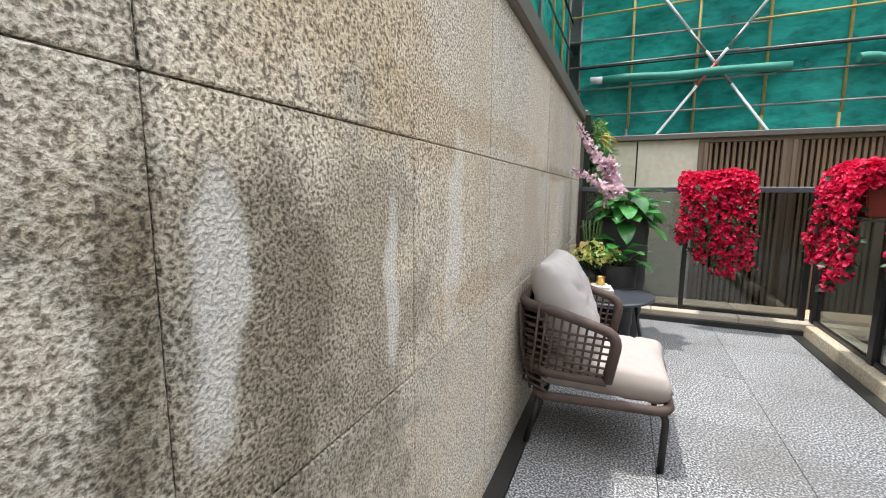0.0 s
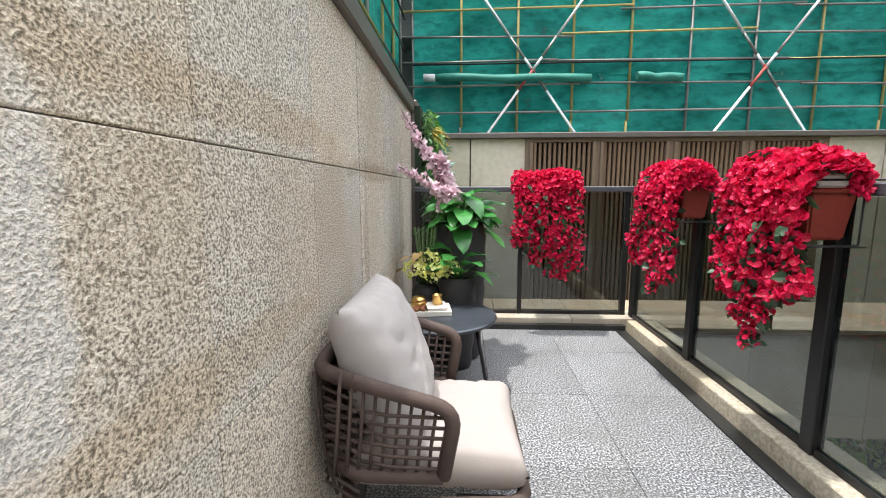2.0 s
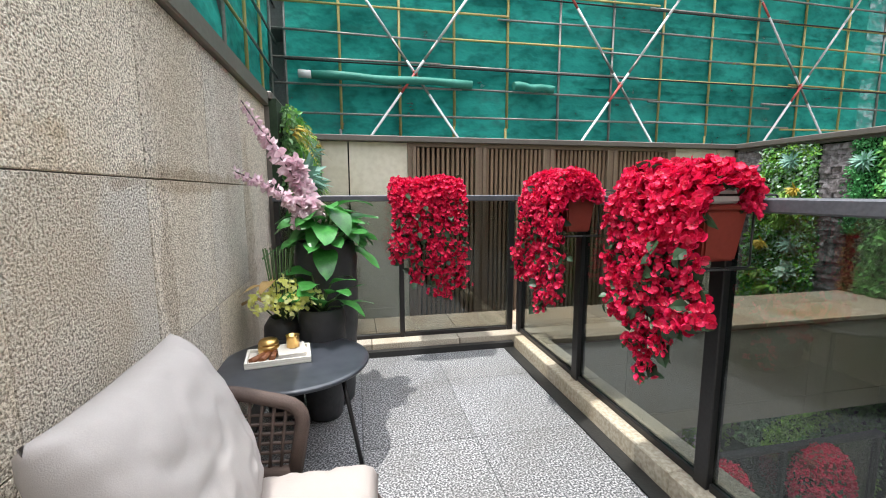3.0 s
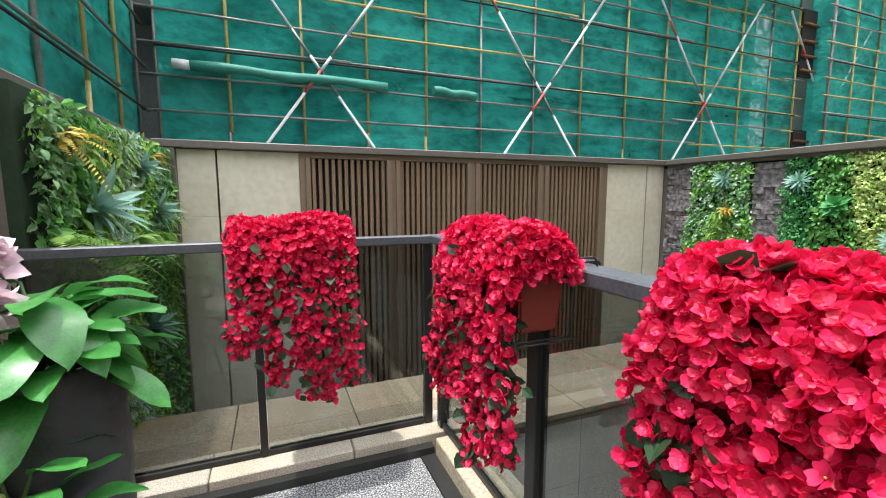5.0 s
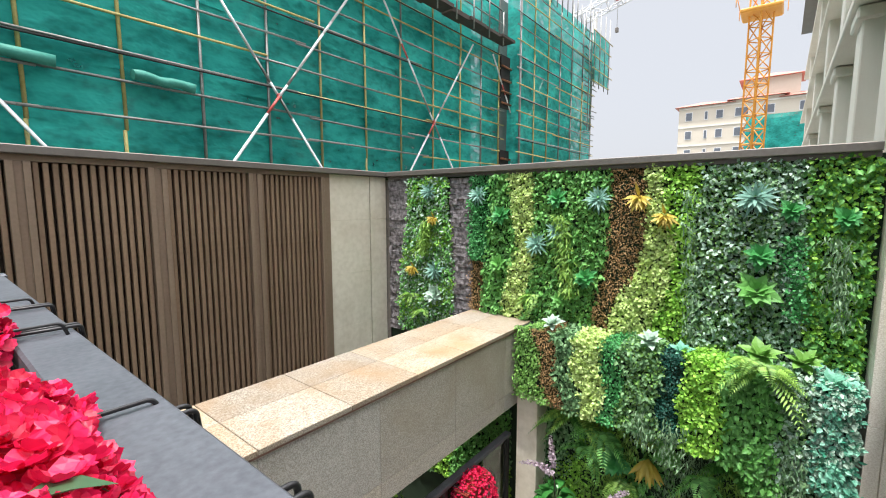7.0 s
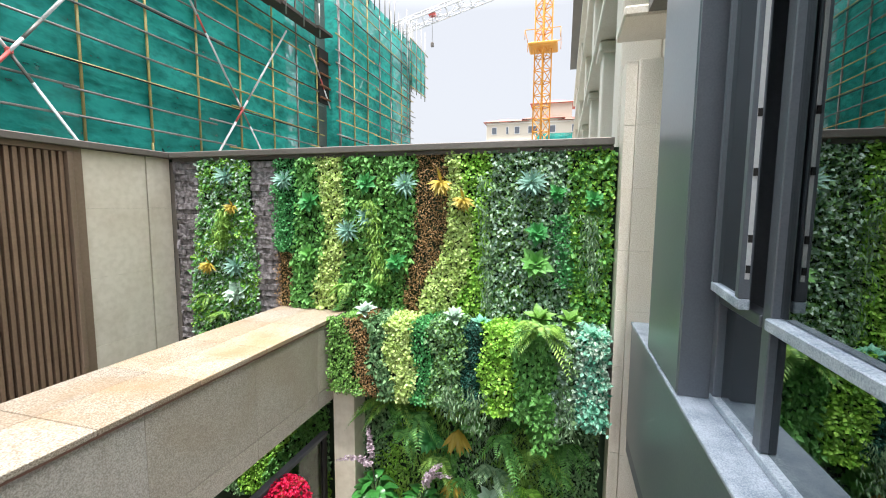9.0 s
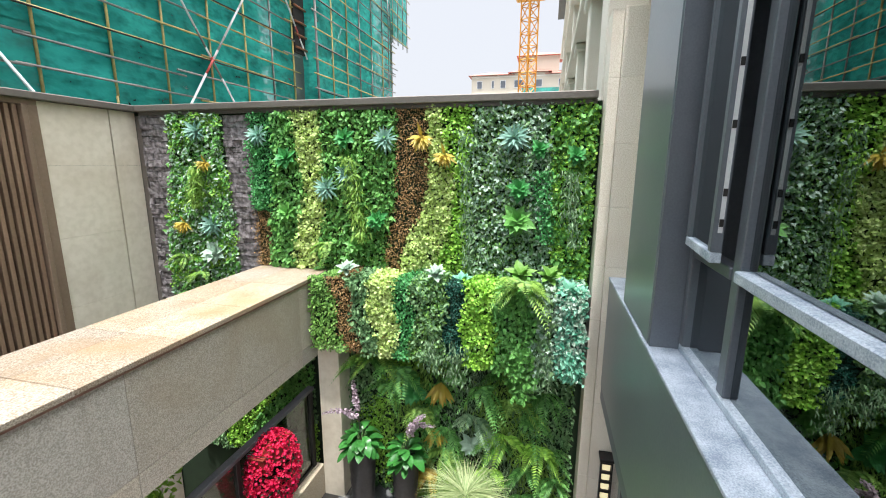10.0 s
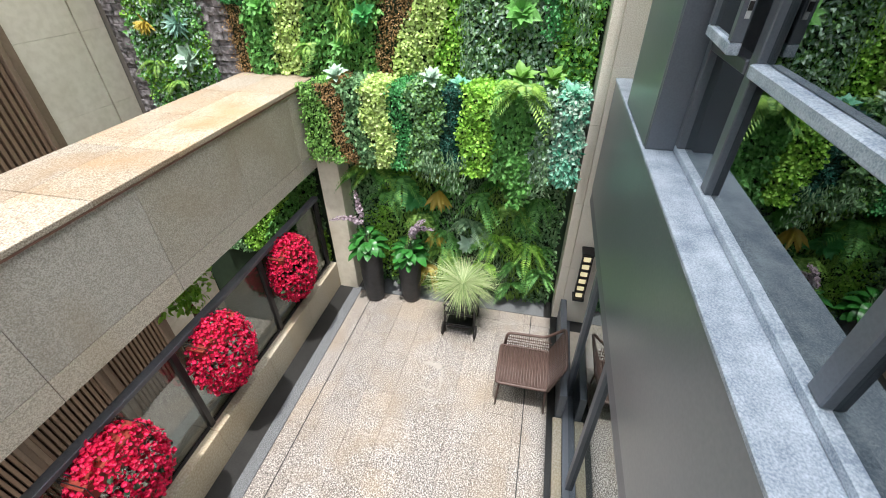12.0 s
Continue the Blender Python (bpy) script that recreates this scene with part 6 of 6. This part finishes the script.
def spike(t, pts, seed, material, n, size, label):
    """A flower spike: an arching stem set with small bells, with buds at its tip."""
    r = np.random.default_rng(seed)
    pts = [Vector(p) for p in pts]
    part("stem", tube(bmesh.new(), pts, [0.006 - 0.003 * k / len(pts) for k in range(len(pts))], 5), M_STEMD, t)
    base, outw, up, sz = [], [], [], []
    for k in range(n):
        s = 0.4 + 0.6 * (k / n)
        q = s * (len(pts) - 1)
        i = min(int(q), len(pts) - 2)
        p = pts[i].lerp(pts[i + 1], q - i)
        for m in range(4):
            d = Vector((r.normal(), r.normal(), r.normal() - 0.5)).normalized()
            base.append((p + d * 0.012)[:])
            up.append(d[:])
            outw.append((r.normal(), r.normal(), r.normal() + 0.4))
            sz.append(size * (1.5 - 1.2 * s) * r.uniform(0.8, 1.2))
    me = scatter_mesh("flower_spike", T_ROUND, np.array(base), np.array(outw), np.array(up), np.array(sz), r, material)
    ob = new("flower_spike", me)
    ob.parent = t
    tagged(ob, label, kind="stuff")


def leafy_vase(at, label, r0, r1, h, leaves, length, seed, spikes, material, size):
    t = thing("vase_plant", at, label, "plant")
    vase_body(t, r0, r1, h)
    r = random.Random(seed)
    variants = [big_leaf(seed * 10 + k, 1.0, r.uniform(0.2, 0.28)) for k in range(5)]
    for me in variants:
        me.materials.append(M_LEAFBIG)
    stems = bmesh.new()
    for k in range(leaves):
        a = 2.399 * k + r.uniform(-0.3, 0.3)
        lvl = (k + 0.5) / leaves
        z = h - 0.02 + 0.35 * length * lvl * 2.4 + r.uniform(-0.06, 0.05)
        rad = 0.05 + 0.06 * (1 - lvl)
        l = length * r.uniform(0.75, 1.1)
        ob = new("leaf", variants[k % 5])
        foot = Vector((rad * math.cos(a), rad * math.sin(a), z))
        ob.matrix_basis = Matrix.Translation(foot) @ Matrix.Rotation(a - math.pi / 2, 4, "Z") @ Matrix.Rotation(r.uniform(-0.35, 0.55), 4, "X") @ Matrix.Scale(l, 4)
        ob.parent = t
        tube(stems, [(0, 0, h - 0.04), tuple(foot * 0.5 + Vector((0, 0, h * 0.5))), tuple(foot)], 0.005, 5)
    tagged(part("stalk", stems, M_STEM, t), kind="stuff")
    for k, pts in enumerate(spikes):
        spike(t, pts, seed + k, material, 46, size * 1.1, "drooping spike of pale bell flowers")
    return t


leafy_vase((0.35, 4.12, 0), "tall black vase with broad green leaves and pink flower spikes", 0.15, 0.185, 1.02, 54, 0.27, 31, [
    [(0, 0, 1.0), (-0.08, 0.0, 1.2), (-0.16, -0.02, 1.4), (-0.3, -0.04, 1.62), (-0.42, -0.05, 1.82)],
    [(0, 0, 1.0), (0.0, -0.1, 1.12), (-0.08, -0.16, 1.2), (-0.24, -0.24, 1.34), (-0.42, -0.28, 1.42)],
    [(0, 0, 1.0), (-0.03, -0.05, 1.15), (-0.06, -0.12, 1.25), (-0.12, -0.16, 1.22), (-0.15, -0.18, 1.12)],
    [(0, 0, 1.0), (-0.05, 0.02, 1.2), (-0.12, 0.0, 1.35), (-0.14, -0.03, 1.5), (-0.2, -0.03, 1.45)]], M_PINK, 0.062)
leafy_vase((0.33, 3.92, 0), "low dark vase with broad drooping green leaves", 0.1, 0.13, 0.66, 18, 0.23, 37, [], M_PINK, 0.05)

hyd = thing("flower_vase", (0.1, 3.98, 0), "dark vase of pale yellow hydrangeas beside the table", "plant")
part("vase", lathe(bmesh.new(), [(0.08, 0), (0.1, 0.02), (0.11, 0.3), (0.1, 0.55), (0.07, 0.6), (0.06, 0.6), (0.055, 0.5), (0.0005, 0.5)], 28), M_VASE, hyd)
r = np.random.default_rng(55)
for k, (cx, cy, cz) in enumerate(((-0.06, -0.17, 0.73), (0.06, -0.18, 0.71), (0.17, -0.15, 0.74), (0.03, -0.1, 0.79))):
    d = r.normal(0, 1, (70, 3))
    d /= np.linalg.norm(d, axis=1, keepdims=True)
    pts = np.array((cx, cy, cz)) + d * np.array((0.078, 0.078, 0.055))
    me = scatter_mesh("hydrangea_head", T_ROUND, pts, d, r.normal(0, 1, (70, 3)), r.uniform(0.025, 0.04, 70), r, M_HYD)
    ob = new("hydrangea_head", me)
    ob.parent = hyd
    part("stem", tube(bmesh.new(), [(0.02 * cx, 0.02 * cy, 0.55), (cx, cy, cz - 0.03)], 0.004, 5), M_STEM, hyd)
bm = bmesh.new()
for k in range(14):
    a = 0.45 * k
    tube(bm, [(0.03 * math.cos(a), 0.03 * math.sin(a), 0.55), (0.05 * math.cos(a), 0.05 * math.sin(a) - 0.02, 0.78), (0.08 * math.cos(a), 0.06 * math.sin(a) - 0.02, 1.0)], 0.004, 5)
tagged(part("stalk", bm, M_STEM, hyd), kind="stuff")
dry = big_leaf(77, 1.0, 0.2)
dry.materials.append(M_DRYLEAF)
for k, (x, y, z, a) in enumerate(((-0.06, -0.03, 0.78, 200), (-0.09, -0.05, 0.7, 150), (-0.02, -0.08, 0.82, 255))):
    ob = new("dry_leaf", dry)
    ob.matrix_basis = pose(x, y, z, 10, 0, a - 90) @ Matrix.Scale(0.17, 4)
    ob.parent = hyd

leafy_vase((6.5, 4.26, LOW), "tall black ribbed vase with green leaves and a lilac spike", 0.13, 0.165, 0.95, 44, 0.24, 33, [
    [(0, 0, 0.95), (-0.02, 0.02, 1.3), (-0.08, 0.1, 1.45), (-0.15, 0.25, 1.5), (-0.2, 0.42, 1.46)], [(0, 0, 0.95), (0.02, 0.05, 1.4), (0.05, 0.1, 1.65), (0.05, 0.12, 1.8)]], M_LILAC, 0.045)
leafy_vase((6.6, 3.71, LOW), "black ribbed vase with green leaves and grey-lilac spikes", 0.13, 0.165, 0.8, 40, 0.24, 35, [
    [(0, 0, 0.8), (-0.02, -0.02, 1.1), (-0.05, -0.1, 1.3), (-0.08, -0.25, 1.36), (-0.1, -0.42, 1.38)], [(0, 0, 0.8), (-0.02, -0.05, 1.1), (-0.08, -0.1, 1.25), (-0.12, -0.2, 1.45), (-0.12, -0.3, 1.52)]], M_LILAC, 0.045)

# ---------------------------------------------------------------- cart with striped grass
cart = thing("plant_cart", (6.2, 2.85, LOW), "small black metal cart with two wheels under a grass pot", "cart")
for sy in (-0.2, 0.2):
    part("side_frame", tube(bmesh.new(), rounded([(-0.2, sy, 0.06), (-0.2, sy, 0.64), (0.2, sy, 0.64), (0.2, sy, 0.02)], 0.04), 0.013, 8), M_POST, cart)
    part("handle", tube(bmesh.new(), rounded([(-0.2, sy, 0.6), (-0.3, sy, 0.62), (-0.3, 0, 0.62)], 0.04), 0.011, 8), M_POST, cart)
    wh = part("wheel", lathe(bmesh.new(), [(0.02, -0.012), (0.09, -0.012), (0.1, 0), (0.09, 0.012), (0.02, 0.012)], 24), M_BLACK, cart)
    wh.matrix_basis = pose(-0.2, sy * 1.12, 0.1, 90, 0, 0)
for z in (0.14, 0.36, 0.6):
    part("shelf", boxm(-0.19, 0.19, -0.185, 0.185, z, z + 0.015, bevel=0.004), M_POST, cart)
    part("shelf_rail", tube(bmesh.new(), [(-0.2, -0.19, z + 0.06), (-0.2, 0.19, z + 0.06)], 0.007, 6), M_POST, cart)
grass = thing("potted_grass", (6.2, 2.85, LOW + 0.616), "cream-striped spider grass in a black pot on the cart", "plant")
part("pot", lathe(bmesh.new(), [(0.1, 0), (0.14, 0.02), (0.16, 0.16), (0.15, 0.17), (0.14, 0.14), (0.0005, 0.13)], 24), M_VASE, grass)
r = np.random.default_rng(9)
T_ARCH = leaf_shape(0.011, 0.3, 1.5, 7)
n = 900
a, e = r.uniform(0, 6.283, n), r.uniform(0.45, 1.55, n)
d = np.column_stack([np.cos(a) * np.cos(e), np.sin(a) * np.cos(e), np.sin(e) + 0.25])
ob = new("grass_blades", scatter_mesh("grass_blades", T_ARCH, np.column_stack([0.1 * r.random(n) * np.cos(a), 0.1 * r.random(n) * np.sin(a), np.full(n, 0.14)]), np.column_stack([np.cos(a) * -0.4, np.sin(a) * -0.4, np.ones(n)]), d, r.uniform(0.16, 0.3, n), r, LEAF["varieg"]))
ob.parent = grass
tagged(ob, "cream-striped arching blades", kind="stuff")

# ---------------------------------------------------------------- wicker chair in the court
wc = thing("wicker_chair", (5.3, 1.93, LOW), "dark brown woven wicker armchair in the court", "chair", turn=90)
part("seat", boxm(-0.25, 0.3, -0.27, 0.27, 0.4, 0.43, bevel=0.012), M_RATTAN, wc)
bm = bmesh.new()
for k in range(18):
    x = -0.24 + 0.031 * k
    tube(bm, [(x, -0.27, 0.437), (x, 0.27, 0.437)], 0.012, 6)
part("seat_weave", bm, M_RATTAN, wc)
part("seat_rim", tube(bmesh.new(), rounded([(0.31, -0.28, 0.43), (0.31, 0.28, 0.43), (-0.26, 0.28, 0.43), (-0.26, -0.28, 0.43)], 0.05, True), 0.018, 8, True), M_RATTAN, wc)
top = rounded([(0.27, -0.29, 0.44), (0.25, -0.31, 0.62), (-0.2, -0.31, 0.64), (-0.4, -0.28, 0.86), (-0.4, 0.28, 0.86), (-0.26, 0.29, 0.45)], 0.06)
part("back_rim", tube(bmesh.new(), top, 0.017, 8), M_RATTAN, wc)
bm = bmesh.new()
for k in range(16):
    y = -0.27 + 0.036 * k
    tube(bm, [(-0.26, y, 0.44), (-0.4, y, 0.86)], 0.007, 5)
for k in range(11):
    s = k / 11
    tube(bm, [(-0.265 - 0.13 * s, -0.28, 0.46 + 0.38 * s), (-0.265 - 0.13 * s, 0.28, 0.46 + 0.38 * s)], 0.011, 5)
part("back_weave", bm, M_RATTAN, wc)
bm = bmesh.new()
for k in range(22):
    x = 0.25 - 0.024 * k
    tube(bm, [(x, -0.285, 0.44), (x, -0.31, 0.63)], 0.004, 5)
for k in range(3):
    tube(bm, [(0.26, -0.29 - 0.006 * k, 0.48 + 0.04 * k), (-0.28, -0.29 - 0.006 * k, 0.48 + 0.04 * k)], 0.006, 5)
part("arm_weave", bm, M_RATTAN, wc)
for sx, sy in ((0.27, -0.25), (0.27, 0.25), (-0.24, -0.25), (-0.24, 0.25)):
    part("leg", tube(bmesh.new(), [(sx, sy, 0.42), (sx * 1.1, sy * 1.1, 0.0)], 0.012, 8), M_RATTAN, wc)
part("brace", tube(bmesh.new(), [(0.28, -0.26, 0.2), (-0.25, -0.26, 0.2)], 0.01, 6), M_RATTAN, wc)

# things behind the court railing
blk = thing("stone_bench", (4.4, 6.2, PIT), "plain grey stone bench block behind the railing", "bench")
part("block", boxm(-0.7, 0.7, -0.3, 0.3, 0, 0.6, bevel=0.015), M_CONC, blk)
brd = thing("dust_sheet", (3.6, 6.0, PIT), "pale blue-grey sheet laid behind the railing", "sheet")
bm = bmesh.new()
bmesh.ops.create_grid(bm, x_segments=14, y_segments=10, size=0.5)
for v in bm.verts:
    v.co = Vector((v.co.x * 1.3, v.co.y * 0.8, 0.35 + 0.05 * noise.noise(v.co * 4)))
ext = bmesh.ops.extrude_face_region(bm, geom=bm.faces[:])
for v in ext["geom"]:
    if isinstance(v, bmesh.types.BMVert):
        v.co.z = 0.0
part("fabric", bm, mat("pale_blue_sheet", (0.5, 0.56, 0.6), (0.62, 0.66, 0.7), 0.8), brd)
shrub = thing("shrub", (4.55, 5.45, -2.2), "bright green leafy shrub beside the court railing", "shrub")
r = np.random.default_rng(3)
d = r.normal(0, 1, (420, 3))
d /= np.linalg.norm(d, axis=1, keepdims=True)
pts = d * np.array((0.36, 0.24, 0.34)) * r.uniform(0.4, 1.0, (420, 1)) + np.array((0, 0, 0.75))
ob = new("leaves", scatter_mesh("leaves", T_OVAL, pts, d + np.array((0, 0, 0.5)), d + r.normal(0, 0.5, (420, 3)), r.uniform(0.06, 0.1, 420), r, LEAF["bright"]))
ob.parent = shrub
tagged(ob, kind="stuff")
part("trunk", tube(bmesh.new(), [(0, 0, PIT + 2.2), (0.02, 0, 0.3), (0, 0, 0.75)], [0.03, 0.025, 0.012], 8), M_WOOD, shrub)

# ---------------------------------------------------------------- paving and wall stones
panels = thing("stone_cladding", (0, 0, 0), "bush-hammered beige granite wall panels with open joints", "cladding", kind="structure")
ys = [-2.9 + 0.0] + [round(0.54 + 0.612 * k, 3) for k in range(-5, 7)] + [4.966]
for za, zb in ((0.004, 0.175), (0.178, 0.775), (0.778, 1.355), (1.358, 1.962)):
    for a, b in zip(ys, ys[1:]):
        if b - a > 0.05:
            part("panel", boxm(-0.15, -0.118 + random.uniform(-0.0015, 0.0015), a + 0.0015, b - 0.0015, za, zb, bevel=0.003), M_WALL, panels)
structure("wall_end_trim", boxm(-0.45, -0.085, 4.9705, 4.9745, 0.0, 1.96), M_COPING, "thin metal edge at the end of the stone wall", "trim")

floor = thing("floor", (0, 0, 0), "speckled grey granite terrace paving", "floor", kind="structure")
fx, fy = [-0.038, 0.54, 1.14, 1.742], [-2.95, -2.25, -1.5, -0.75, 0.0, 0.7, 1.4, 2.1, 2.8, 3.51, 4.22, 4.738]
for a, b in zip(fx, fx[1:]):
    for c, d in zip(fy, fy[1:]):
        part("tile", boxm(a + 0.0015, b - 0.0015, c + 0.0015, d - 0.0015, -0.02, random.uniform(-0.0006, 0.0006), bevel=0.0015), M_FLOOR, floor)
court = thing("court_paving", (0, 0, 0), "warm grey-beige granite pavers of the sunken court", "floor", kind="structure")
y = 1.622
row = 0
while y < 4.53:
    y1 = min(y + 0.364, 4.533)
    x = 1.6 - (0.3 if row % 2 else 0.0)
    while x < 6.59:
        x1 = min(x + 0.6, 6.598)
        part("paver", boxm(x + 0.0015, x1 - 0.0015, y + 0.0015, y1 - 0.0015, LOW - 0.02, LOW + random.uniform(-0.001, 0.001), bevel=0.0015), M_COURT, court)
        x += 0.6
    y += 0.364
    row += 1
structure("court_slot", boxm(3.2, 6.58, 4.315, 4.327, LOW + 0.0015, LOW + 0.0045), M_DARKSTONE, "thin dark slot along the court paving", "drain")
structure("court_slot", boxm(3.2, 6.58, 1.885, 1.897, LOW + 0.0015, LOW + 0.0045), M_DARKSTONE, "thin dark slot along the court paving", "drain")
# light reflected onto the paving, and pale scratches, modelled as thin pale patches
M_GLINT = mat("pale_glint_and_scratch", (0.27, 0.24, 0.21), (0.42, 0.385, 0.34), 0.9, 0, 14, 70)
rr = random.Random(17)
for x, y, l, w, a in ((5.42, 3.05, 0.34, 0.07, 84), (5.28, 2.93, 0.5, 0.03, 4), (5.05, 3.1, 0.3, 0.025, 82), (6.35, 2.3, 0.5, 0.025, 88)):
    bm = bmesh.new()
    ring = [bm.verts.new((l / 2 * math.cos(t) * rr.uniform(0.6, 1.1), w / 2 * math.sin(t) * rr.uniform(0.4, 1.5), 0.0)) for t in (2 * math.pi * k / 24 for k in range(24))]
    f = bmesh.ops.extrude_face_region(bm, geom=[bm.faces.new(ring)])
    for v in f["geom"]:
        if isinstance(v, bmesh.types.BMVert):
            v.co.z = 0.003
    glint = structure("glint_mark", bm, M_GLINT, "pale mark painted for reflected light and scratches on the court paving", "stain")
    glint.matrix_basis = pose(x, y, LOW + 0.001, 0, 0, a)
